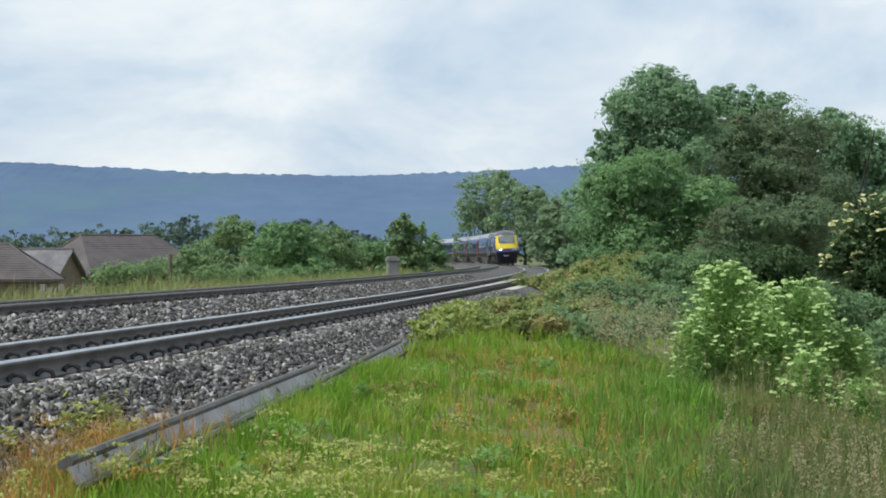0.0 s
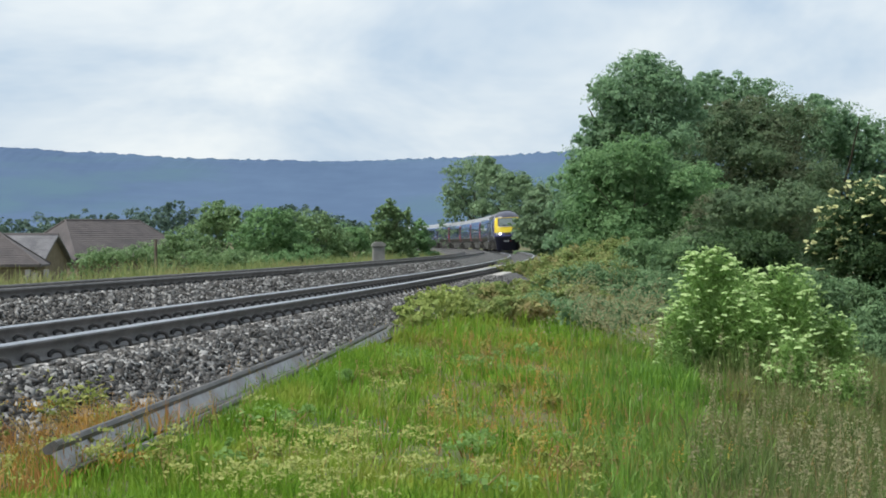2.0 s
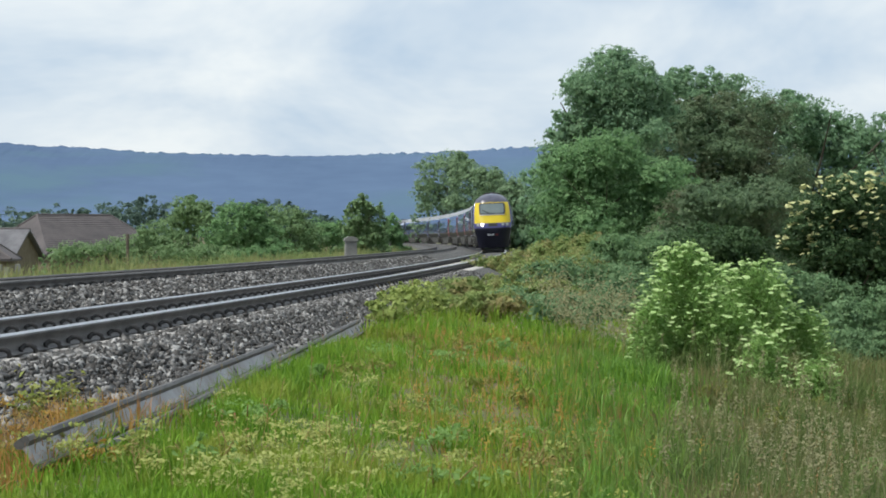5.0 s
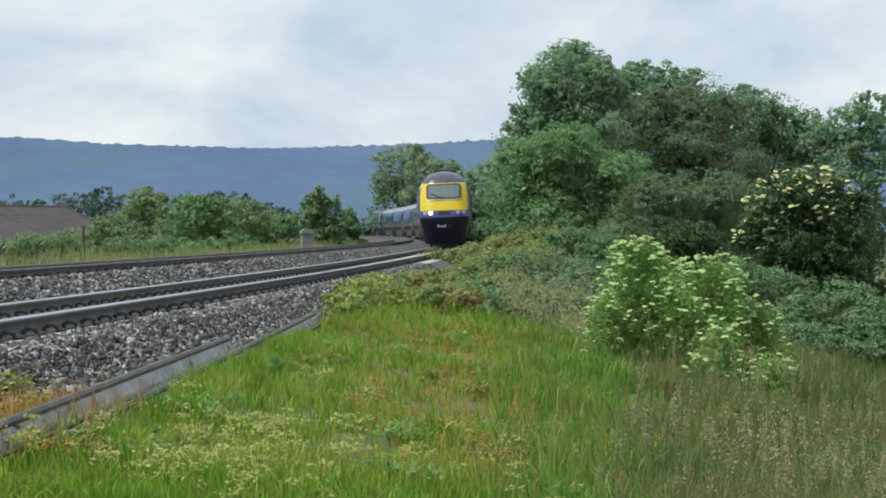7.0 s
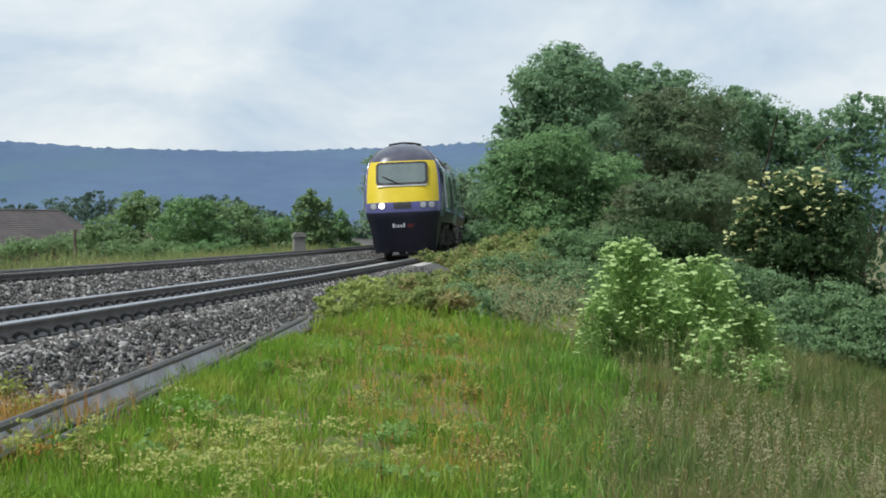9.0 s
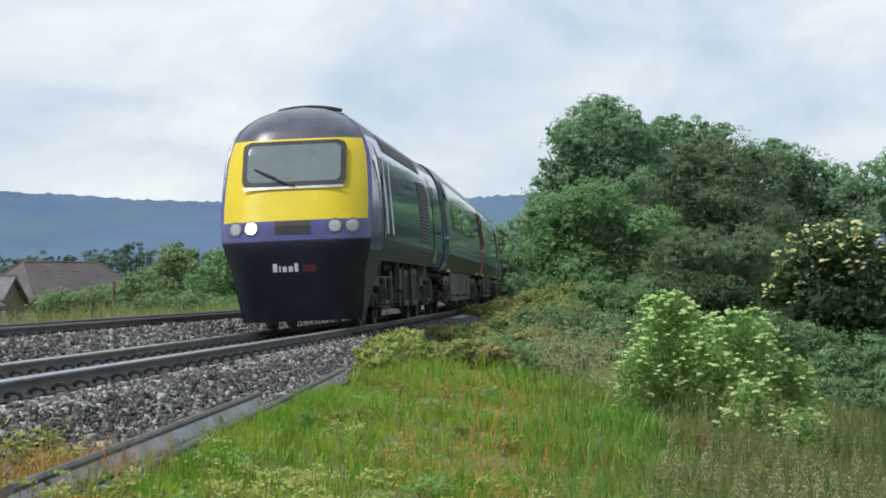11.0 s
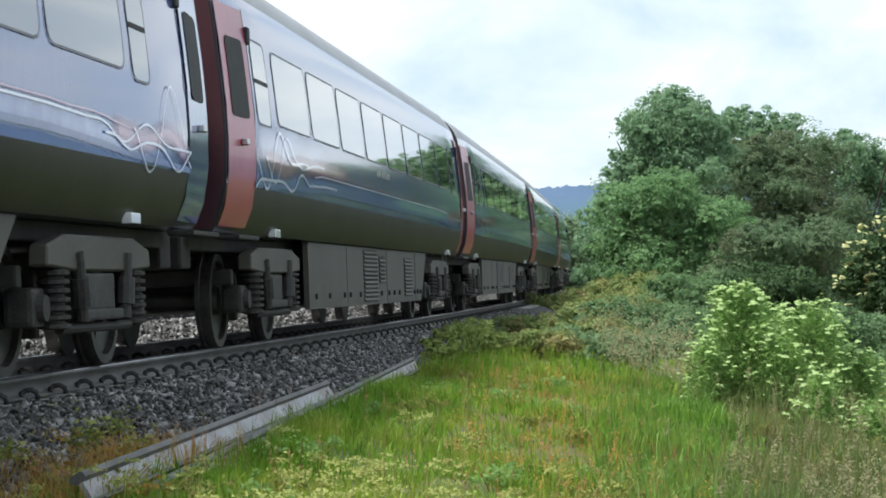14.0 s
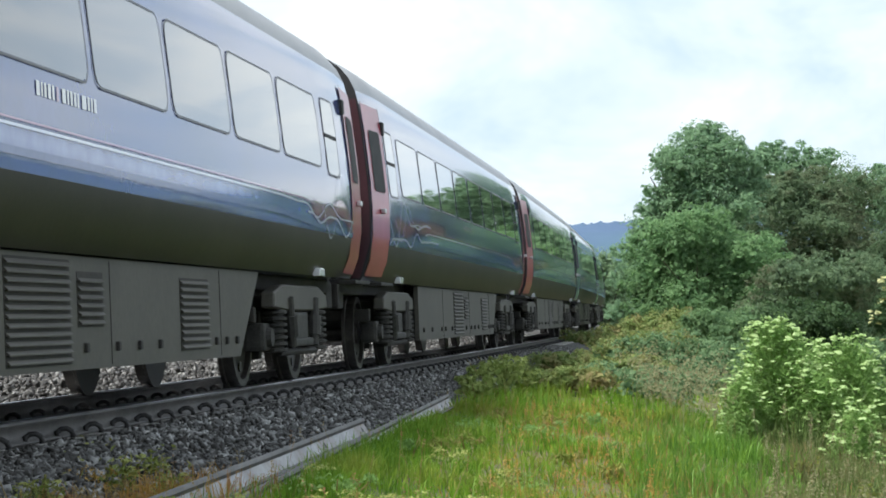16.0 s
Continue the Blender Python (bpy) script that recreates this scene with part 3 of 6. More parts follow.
def piece(name, build, material):
    """One mesh from a function that fills a bmesh."""
    bm = bmesh.new()
    build(bm)
    return from_bm(name, bm, M[material])


def bolster():
    def build(bm):
        box(bm, -1.0, 1.0, -0.34, 0.34, 0.5, 0.86, 0.03)
    return piece("bogie", build, "bogie")


def bogie_pieces(coach):
    """The pieces of one bogie: name, mesh, material, label."""
    out = []
    for s in (1, -1):
        for y in (-1.3, 1.3):
            def axle_box(bm):
                box(bm, s * 1.0 - 0.14, s * 1.0 + 0.07, y - 0.15, y + 0.15, 0.33, 0.60, 0.04)
                rod(bm, (s * 1.0, y, 0.46), (s * 1.12, y, 0.46), 0.11, 0.09, 14)
            out.append(("axle_box", piece("axle_box", axle_box, "bogie")))
            k = 1 if y > 0 else -1

            def brake(bm):
                box(bm, s * 0.8 - 0.05, s * 0.8 + 0.07, y - k * 0.62 - 0.06, y - k * 0.62 + 0.06, 0.25, 0.72, 0.02)
            out.append(("brake_hanger", piece("brake_hanger", brake, "dark")))

            def damper(bm):
                rod(bm, (s * 1.17, y - k * 0.72, 0.36), (s * 1.17, y - k * 0.62, 0.84), 0.045, 0.045, 10)
                rod(bm, (s * 1.17, y - k * 0.70, 0.46), (s * 1.17, y - k * 0.66, 0.66), 0.07, 0.07, 10)
            out.append(("damper", piece("damper", damper, "bogie")))

        def centre(bm):
            box(bm, s * 1.06 - 0.14, s * 1.06 + 0.09, -0.40, 0.40, 0.42, 0.70, 0.03)
            box(bm, s * 1.06 - 0.10, s * 1.06 + 0.12, -0.52, 0.52, 0.36, 0.44, 0.02)
        out.append(("spring_plank", piece("spring_plank", centre, "bogie")))

        def tie(bm):
            rod(bm, (s * 1.1, -0.95, 0.31), (s * 1.1, 0.95, 0.31), 0.035, 0.035, 8)
        out.append(("tie_bar", piece("tie_bar", tie, "dark")))

        def beam(bm):
            if coach:
                prism(bm, [(-1.42, 0.74), (-1.40, 0.88), (-0.95, 0.96), (0.95, 0.96), (1.40, 0.88), (1.42, 0.74), (0.75, 0.71), (-0.75, 0.71)], "x", s * 1.10 - 0.07, s * 1.10 + 0.07)
            else:
                prism(bm, [(-1.75, 0.68), (-1.75, 0.88), (1.75, 0.88), (1.75, 0.68)], "x", s * 1.04 - 0.08, s * 1.04 + 0.08)
            bmesh.ops.bevel(bm, geom=bm.edges[:], offset=0.015, segments=1, affect="EDGES")
        out.append(("side_frame", piece("side_frame", beam, "skirt" if coach else "bogie")))
    for y in (-1.5, 1.5):
        def cross(bm):
            box(bm, -1.0, 1.0, y - 0.06, y + 0.06, 0.6, 0.75, 0.02)
        out.append(("cross_beam", piece("cross_beam", cross, "dark")))
    return out


def spring_mesh():
    """A coil spring, turned as one closed shape."""
    n, prof = 12, [(0.0, 0.0)]
    for k in range(7):
        prof += [(0.075, 0.06 * k), (0.115, 0.06 * k + 0.012), (0.115, 0.06 * k + 0.036), (0.075, 0.06 * k + 0.048)]
    prof.append((0.0, 0.42))
    v = [(r * math.cos(2 * math.pi * i / n), r * math.sin(2 * math.pi * i / n), z) for r, z in prof for i in range(n)]
    f = [(k * n + i, k * n + (i + 1) % n, k * n + n + (i + 1) % n, k * n + n + i) for k in range(len(prof) - 1) for i in range(n)]
    return mesh("coil_spring", v, f, False, [M["bogie"]])


SPRING = spring_mesh()
WHEEL = {True: wheelset_mesh(0.457), False: wheelset_mesh(0.51)}
BOGIE = {True: bolster(), False: bolster()}
BOGIE_PIECES = {True: bogie_pieces(True), False: bogie_pieces(False)}


def bogie(car, y, coach):
    b = part("bogie", BOGIE[coach], None, car, "dusty dark steel bogie frame", pose(0, y, 0))
    for dy in (-1.3, 1.3):
        part("wheelset", WHEEL[coach], None, b, at=pose(0, dy, 0.457 if coach else 0.51))
    for name, me in BOGIE_PIECES[coach]:
        part(name, me, None, b, "dusty grey side frame" if name == "side_frame" and coach else "")
    for s in (1, -1):
        for dy in (-1.06, 1.06):
            part("coil_spring", SPRING, None, b, at=pose(s * 1.10, dy, 0.31))
    return b


def ribbon(zf, y0, y1, width, side, proud, n=60):
    """A thin painted line along the side whose height follows zf(y)."""
    ys = np.linspace(y0, y1, n)
    v = []
    for y in ys:
        z = zf(y)
        v += [(side * (float(half_width(z - width / 2)) + proud), y, z - width / 2), (side * (float(half_width(z + width / 2)) + proud), y, z + width / 2)]
    f = [(2 * i, 2 * i + 2, 2 * i + 3, 2 * i + 1) for i in range(n - 1)]
    return mesh("painted_line", v, f if side > 0 else [q[::-1] for q in f], True)


def soft_ribbon(zf, y0, y1, width, side, proud, n=90):
    """A painted band whose paint thins out towards its edges and ends."""
    ys, us = np.linspace(y0, y1, n), np.linspace(-0.5, 0.5, 9)
    v, fade = [], []
    for i, y in enumerate(ys):
        for u in us:
            z = zf(y) + u * width
            v.append((side * (float(half_width(z)) + proud), y, z))
            fade.append(max(0.0, 1 - (2 * u) ** 2) * min(1.0, i / 8, (n - 1 - i) / 8))
    k = len(us)
    f = [(i * k + j, i * k + k + j, i * k + k + j + 1, i * k + j + 1) for i in range(n - 1) for j in range(k - 1)]
    me = mesh("painted_band", v, f if side > 0 else [q[::-1] for q in f], True)
    me.attributes.new("fade", "FLOAT", "POINT").data.foreach_set("value", fade)
    return me


def swirl(amp, wave, shift, base, end):
    """Painted waves that swell towards the car's ends and lie straight along its middle."""
    def z(y):
        e = max(0.0, (abs(y) - end) / (11.2 - end))
        p = math.sin(wave * y + shift) + 0.6 * math.sin(1.73 * wave * y + 2.3 * shift + 0.8 * math.sin(y))
        return base - 0.12 * e + amp * e * p * (0.55 + 0.45 * math.sin(1.7 * y + 1.9 * shift))
    return z


def coach_thing(windows, small, door_paint, label):
    """A coach whose middle is at 0 and whose length runs along y."""
    car = new("railway_coach")
    tagged(car, label, "railway coach", "carriages of the train")
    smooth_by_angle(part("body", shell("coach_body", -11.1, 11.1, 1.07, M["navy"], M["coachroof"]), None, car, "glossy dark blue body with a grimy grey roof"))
    for side in (1, -1):
        for y0, y1 in windows:
            p = part("window", framed("window", 2.17, 2.88, y0, y1, side, 0.006, 0.13), M["glass"], car, "flush tinted window")
            part("window_rim", framed("window_rim", 2.15, 2.90, y0 - 0.02, y1 + 0.02, side, 0.009, 0.14, 0.018), M["rim"], p)
        for y0, y1 in small:
            p = part("toilet_window", framed("toilet_window", 2.12, 2.9, y0, y1, side, 0.006, 0.1), M["glass"], car, "narrow two-part window")
            part("window_rim", framed("window_rim", 2.1, 2.92, y0 - 0.02, y1 + 0.02, side, 0.009, 0.11, 0.02), M["rim"], p)
            part("window_bar", patch("window_bar", [2.5, 2.54], [y0, y1], side, 0.010), M["rubber"], p)
        for e in (1, -1):
            a, b = (10.08, 11.06) if e > 0 else (-11.06, -10.08)
            d = part("door", patch("door", [1.12, 1.3, 1.6, 1.9, 2.2, 2.5, 2.8, 3.05, 3.15], [a, (a + b) / 2, b], side, 0.012), door_paint, car, "slam door with a drop window")
            part("door_window", framed("door_window", 2.12, 2.85, a + 0.18, b - 0.18, side, 0.018, 0.07), M["rubber"], d)
            part("door_seam", patch("door_seam", [1.1, 1.6, 2.2, 2.8, 3.17], [a - 0.03, a], side, 0.014), M["rubber"], d)
            part("door_seam", patch("door_seam", [1.1, 1.6, 2.2, 2.8, 3.17], [b, b + 0.03], side, 0.014), M["rubber"], d)
            bm = bmesh.new()
            box(bm, side * 1.37 - 0.02, side * 1.37 + 0.035, (a + b) / 2 - 0.06, (a + b) / 2 + 0.06, 1.86, 1.92, 0.01)
            part("door_handle", bm, M["steel"], d)
            bm = bmesh.new()
            yb = 10.0 if e > 0 else -10.0
            box(bm, side * 1.30 - 0.04, side * 1.30 + 0.03, yb - 0.07, yb + 0.07, 2.84, 3.0, 0.015)
            part("lock_indicator", bm, M["rubber"], car)
            bm = bmesh.new()
            box(bm, side * 1.22 - 0.06, side * 1.22 + 0.16, min(a, b), max(a, b), 1.0, 1.04, 0.01)
            part("footboard", bm, M["dark"], car)
            bm = bmesh.new()
            yl = 8.55 if e > 0 else -8.55
            box(bm, side * 1.21, side * 1.29, yl - 0.14, yl + 0.14, 1.06, 1.14, 0.01)
            part("bracket", bm, M["white"], car, "small white bracket on the sole bar")
        # skirt between the bogies, with slanted ends, doors and louvres
        bm = bmesh.new()
        prism(bm, [(-5.95, 1.06), (5.95, 1.06), (5.05, 0.31), (-5.95, 0.31)], "x", side * 1.13 - 0.03, side * 1.13 + 0.03)
        sk = part("skirt", bm, M["skirt"], car, "dusty grey equipment skirt with louvres")
        for y0, y1, z0, z1 in ((-1.5, -0.15, 0.38, 1.0), (0.05, 0.65, 0.62, 0.93), (2.9, 3.85, 0.42, 0.93)):
            bm = bmesh.new()
            z = z0
            while z < z1:
                prism(bm, [(side * 1.155, z), (side * 1.185, z - 0.015), (side * 1.185, z - 0.005), (side * 1.155, z + 0.025)], "y", y0, y1)
                z += 0.056
            lv = part("louvre", bm, M["skirt"], sk)
            bm = bmesh.new()
            box(bm, side * 1.158, side * 1.163, y0 - 0.015, y1 + 0.015, z0 - 0.03, z1 + 0.03)
            part("louvre_opening", bm, M["dark"], lv, "dark opening behind the louvre")
        for y in (-3.0, 0.85, 4.3):
            bm = bmesh.new()
            box(bm, side * 1.16 - 0.002, side * 1.16 + 0.004, y - 0.006, y + 0.006, 0.33, 1.04)
            part("panel_joint", bm, M["dark"], sk)
        for y in (-5.5, -4.5, -3.3, -2.8, -1.9, 0.2, 1.0, 1.6, 2.2, 4.1, 4.5, 4.9):
            bm = bmesh.new()
            box(bm, side * 1.155, side * 1.185, y - 0.03, y + 0.03, 0.42, 0.485, 0.008)
            part("latch", bm, M["dark"], sk)
        # painted lines
        for k, (mt, y0, y1, base, amp, wave, sh, w) in enumerate((
                ("haze", -10.1, 10.1, 1.69, 0.03, 1.2, 0.4, 0.26), ("haze", -10.1, -5.8, 1.98, 0.10, 2.2, 0.7, 0.60), ("rose", -9.9, -4.0, 1.84, 0.10, 2.6, 2.0, 0.24), ("rose", 7.6, 10.1, 1.76, 0.14, 2.6, 2.0, 0.22),
                ("blue", -10.1, 10.1, 1.615, 0.03, 1.2, 0.4, 0.05), ("cyan", -6.6, 10.1, 1.765, 0.16, 3.0, 0.2, 0.018), ("pink", -6.2, 8.4, 1.80, 0.05, 1.9, 1.1, 0.014),
                ("cyan", -10.1, -5.0, 1.66, 0.26, 3.3, 0.6, 0.026), ("cyan", -10.1, -6.0, 1.86, 0.50, 3.0, 1.9, 0.026), ("cyan", -9.6, -6.3, 1.88, 0.40, 3.1, 1.6, 0.018), ("cyan", 7.4, 10.1, 1.70, 0.34, 3.6, 1.2, 0.022), ("cyan", 8.2, 10.1, 1.80, 0.44, 3.2, 2.6, 0.018))):
            zf = swirl(amp, wave, sh, base, 6.0)
            if mt in ("haze", "rose"):
                part("painted_band", soft_ribbon(zf, y0, y1, w, side, 0.004 + 0.0012 * k), M[mt], car)
            else:
                part("painted_line", ribbon(zf, y0, y1, w, side, 0.004 + 0.0012 * k, 160), M[mt], car)
        for y0, y1, mt in ((-1.4, -1.33, "white"), (-1.30, -1.27, "white"), (-1.24, -1.19, "white"), (-1.16, -1.10, "white"), (-1.07, -1.03, "white"), (-0.98, -0.94, "pink"), (-0.86, -0.78, "white"), (-0.75, -0.71, "white"), (-0.68, -0.63, "white"), (-0.60, -0.55, "white"), (-0.52, -0.49, "white"), (-0.42, -0.32, "white"), (-0.29, -0.24, "white"), (-0.21, -0.17, "white"), (-0.14, -0.08, "white")):
            part("lettering", patch("lettering", [1.98, 2.07], [y0 * side, y1 * side] if side < 0 else [y0, y1], side, 0.006) if side > 0 else patch("lettering", [1.98, 2.07], sorted((-y0, -y1)), side, 0.006), M[mt], car)
    bm = bmesh.new()
    box(bm, -1.0, 1.0, -5.4, 5.4, 0.36, 1.07, 0.02)
    box(bm, -0.9, 0.9, -11.2, 11.2, 0.92, 1.07, 0.02)
    part("underframe", bm, M["dark"], car)
    for e in (1, -1):
        bm = bmesh.new()
        box(bm, -0.55, 0.55, min(e * 11.1, e * 11.49), max(e * 11.1, e * 11.49), 1.05, 3.2, 0.05)
        part("gangway", bm, M["rubber"], car, "black rubber corridor connection")
        bm = bmesh.new()
        rod(bm, (0, e * 11.2, 0.95), (0, e * 11.5, 0.95), 0.09)
        box(bm, -0.9, 0.9, min(e * 10.9, e * 11.3), max(e * 10.9, e * 11.3), 0.75, 1.05, 0.03)
        for x in (-0.45, 0.45):
            rod(bm, (x, e * 11.25, 0.95), (x, e * 11.48, 0.6), 0.035)
        part("coupling", bm, M["dark"], car)
        part("end_panel", mesh("end_panel", [(s * (float(half_width(z)) * 0.95 - 0.02), e * 11.106, z) for z in (1.1, 1.5, 1.9, 2.3, 2.7, 3.0, 3.2) for s in (-1, 1)],
                               [(2 * i, 2 * i + 1, 2 * i + 3, 2 * i + 2)[::(1 if e < 0 else -1)] for i in range(6)], True), M["shaded_red"] if door_paint is M["red"] else M["nosedark"], car, "painted end wall of the coach")
        bogie(car, e * 8.0, True)
    bm = bmesh.new()
    for y in (-8.6, -8.3, -8.0, 7.9, 8.2, 8.5, 8.8):
        box(bm, -0.35, 0.35, y, y + 0.12, 3.8, 3.85, 0.01)
    part("roof_vents", bm, M["roofp"], car)
    return car


def nose_depth(x, z):
    """How far behind the tip the cab's front lies."""
    zz = [0.15, 0.5, 1.0, 1.45, 1.75, 1.95, 2.4, 3.2, 3.4, 3.6, 3.75, 3.87]
    yy = [0.42, 0.28, 0.10, 0.0, 0.05, 0.14, 0.34, 0.76, 0.90, 1.14, 1.5, 2.1]
    w = 0.93 * max(float(half_width(z)), 0.05)
    return float(np.interp(z, zz, yy)) + 0.50 * min(1.0, abs(x) / max(w, 0.6)) ** 4.2


def front_sheet(name, z0, z1, x0, x1, proud, nz=10, nx=12, radius=0.0, flat=1.0):
    """A sheet that lies on the cab's front."""
    v = []
    for i in range(nz + 1):
        z = z0 + (z1 - z0) * i / nz
        ins = 0.0
        if radius:
            e = min(z - z0, z1 - z)
            if e < radius:
                ins = radius - math.sqrt(max(radius ** 2 - (radius - e) ** 2, 0))
        for j in range(nx + 1):
            x = (x0 + ins) + (x1 - x0 - 2 * ins) * j / nx
            v.append((x, -9.0 + nose_depth(x * flat, z) - proud, z))
    f = [(i * (nx + 1) + j, i * (nx + 1) + j + 1, (i + 1) * (nx + 1) + j + 1, (i + 1) * (nx + 1) + j) for i in range(nz) for j in range(nx)]
    return mesh(name, v, f, True)


def power_car_thing(label, lit):
    """A wedge-nosed power car; its cab's tip is at y = -9."""
    car = new("power_car")
    SHAPE["cab"] = True
    tagged(car, label, "locomotive", "carriages of the train")
    smooth_by_angle(part("body", shell("power_car_body", -9.0, 8.15, 1.14, M["navy"], M["roofp"], nose_depth), None, car, "glossy dark blue body"), 40)
    # cab front, one sheet with the paint of each zone
    nx, zs = 30, np.concatenate([np.linspace(0.15, 1.45, 9), np.linspace(1.5, 3.3, 28), np.linspace(3.35, 3.87, 10)])
    v, f, ids = [], [], []
    for z in zs:
        h = float(half_width(z))
        for j in range(nx + 1):
            x = narrow(-9.0 + nose_depth(h, z)) * h * math.sin((2 * j / nx - 1) * math.pi / 2)
            v.append((x, -9.0 + nose_depth(x, z), z))
    for i in range(len(zs) - 1):
        for j in range(nx):
            a = i * (nx + 1) + j
            f.append((a, a + 1, a + nx + 2, a + nx + 1))
            z, k = (zs[i] + zs[i + 1]) / 2, math.sin(abs(2 * (j + 0.5) / nx - 1) * math.pi / 2)
            ids.append(0 if 1.86 < z < 3.22 and k < 0.935 else (1 if 1.48 < z < 3.22 else (3 if z > 3.22 else 2)))
    smooth_by_angle(part("cab_front", mesh("cab_front", v, f, True, [M["yellow"], M["nose"], M["nosedark"], M["dome"]], ids), None, car, "bright yellow cab front with a blue band"), 60)
    s = part("windscreen_surround", front_sheet("windscreen_surround", 2.40, 3.20, -0.88, 0.88, 0.012, nz=22, radius=0.14, flat=0.85), M["rubber"], car)
    part("windscreen", front_sheet("windscreen", 2.49, 3.13, -0.79, 0.79, 0.02, nz=22, radius=0.1, flat=0.85), M["screen"], s, "large single windscreen")
    part("windscreen_sill", front_sheet("windscreen_sill", 2.37, 2.41, -0.84, 0.84, 0.03, 2, flat=0.85), M["steel"], s, "bright metal strip")
    bm = bmesh.new()
    for a, b in (((-0.05, 2.43), (-0.55, 2.66)), ((-0.05, 2.43), (0.03, 2.43))):
        rod(bm, (a[0], -9.0 + nose_depth(a[0], a[1]) - 0.05, a[1]), (b[0], -9.0 + nose_depth(b[0], b[1]) - 0.05, b[1]), 0.014, n=6)
    rod(bm, (-0.66, -9.0 + nose_depth(-0.66, 2.72) - 0.045, 2.72), (-0.3, -9.0 + nose_depth(-0.3, 2.56) - 0.045, 2.56), 0.02, n=6)
    part("wiper", bm, M["rubber"], s)
    part("headlamp_recess", front_sheet("headlamp_recess", 1.60, 1.83, -0.30, 0.30, 0.006), M["rubber"], car, "black grille between the lamps")
    for x in (-0.98, -0.70, 0.70, 0.98):
        on = lit and x == -0.70
        lb_ = part("lamp_bezel", front_sheet("lamp_bezel", 1.59, 1.85, x - 0.13, x + 0.13, 0.008, 12, 6, 0.13), M["dome"], car)
        part("headlamp", front_sheet("headlamp", 1.62, 1.82, x - 0.10, x + 0.10, 0.016, 12, 6, 0.10), M["lamp_on"] if on else M["lens"], lb_, "lit white headlamp" if on else "unlit round headlamp")
    for x0, x1, z0, z1, mt in ((-0.36, -0.29, 0.98, 1.12, "white"), (-0.26, -0.23, 0.98, 1.08, "white"), (-0.20, -0.13, 0.98, 1.07, "white"), (-0.10, -0.03, 0.98, 1.07, "white"), (0.0, 0.06, 0.98, 1.12, "white"), (0.14, 0.36, 0.97, 1.09, "mark")):
        part("lettering", front_sheet("lettering", z0, z1, x0, x1, 0.006, 1, 1), M[mt], car)
    bm = bmesh.new()   # lower valance round the nose
    prism(bm, [(-7.95, 0.16), (-8.1, 1.14), (-6.75, 1.14), (-7.2, 0.62), (-7.6, 0.2)], "x", -0.95, 0.95)
    part("valance", bm, M["nosedark"], car)
    for side in (1, -1):
        part("valance_side", mesh("valance_side", [(side * 0.985, -8.06, 0.15), (side * 1.105, -8.38, 0.9), (side * 1.15, -8.44, 1.14), (side * 1.24, -6.9, 1.14), (side * 1.16, -7.1, 0.8), (side * 1.03, -7.6, 0.2)],
                                  [(0, 1, 2, 3, 4, 5)[::(1 if side < 0 else -1)]]), M["nosedark"], car)
        # cab side: violet panel, door, window, rails
        rows = [(z, -8.995 + nose_depth(float(half_width(z)), z)) for z in (1.31, 1.5, 1.8, 2.1, 2.4, 2.7, 2.95, 3.2)]
        quads = [(3 * i + j, 3 * i + j + 1, 3 * i + j + 4, 3 * i + j + 3) for i in range(len(rows) - 1) for j in (0, 1)]
        part("cab_side_panel", mesh("cab_side_panel", [(side * (float(half_width(z)) * narrow(y) + 0.004), y, z) for z, lo in rows for y in (lo, (lo - 7.1) / 2, -7.1)],
                                    quads if side > 0 else [q[::-1] for q in quads], True), M["nose"], car, "violet-blue panel behind the cab front")
        part("cab_window", framed("cab_window", 2.45, 2.95, -7.72, -7.22, side, 0.009, 0.1), M["glass"], car)
        d = part("cab_door", patch("cab_door", [1.5, 1.8, 2.1, 2.4, 2.7, 2.95, 3.15], [-7.0, -6.6, -6.2], side, 0.01), M["navy"], car, "blue cab door")
        for y in (-7.02, -6.2):
            part("door_seam", patch("door_seam", [1.5, 2.0, 2.5, 2.9, 3.16], [y, y + 0.035], side, 0.013), M["rubber"], d)
        part("door_window", framed("door_window", 2.4, 3.0, -6.88, -6.35, side, 0.014, 0.08), M["glass"], d)
        for y in (-7.12, -6.08):
            bm = bmesh.new()
            rod(bm, (side * 1.43, y, 1.6), (side * 1.36, y, 2.9), 0.018, n=8)
            part("handrail", bm, M["steel"], car, "bright upright handrail")
        # engine-room grille
        g = part("side_grille", patch("side_grille", [1.4, 1.7, 2.0, 2.3, 2.6, 2.9], [1.3, 2.5, 3.75], side, 0.006), M["rubber"], car, "tall black louvred grille")
        for k in range(20):
            z = 1.43 + k * 0.075
            bm = bmesh.new()
            x = side * (float(half_width(z)) + 0.012)
            box(bm, x - 0.01, x + 0.005, 1.33, 3.72, z, z + 0.016)
            part("slat", bm, M["slat"], g)
        # upper roof-side grilles
        for y0, y1 in ((-5.6, 1.1), (1.25, 3.1)):
            g = part("roof_grille", patch("roof_grille", [3.12, 3.22, 3.32, 3.42], [y0, (y0 + y1) / 2, y1], side, 0.008), M["rubber"], car, "dark cant-rail grille")
            for k in range(4):
                part("slat", patch("slat", [3.15 + k * 0.075, 3.175 + k * 0.075], [y0, y1], side, 0.022), M["roofp"], g)
        part("notice", framed("notice", 2.2, 2.8, 4.0, 4.95, side, 0.008, 0.03), M["white"], car, "white notice panel")
        part("notice_print", patch("notice_print", [2.48, 2.62], [4.4, 4.65], side, 0.012), M["rubber"], car)
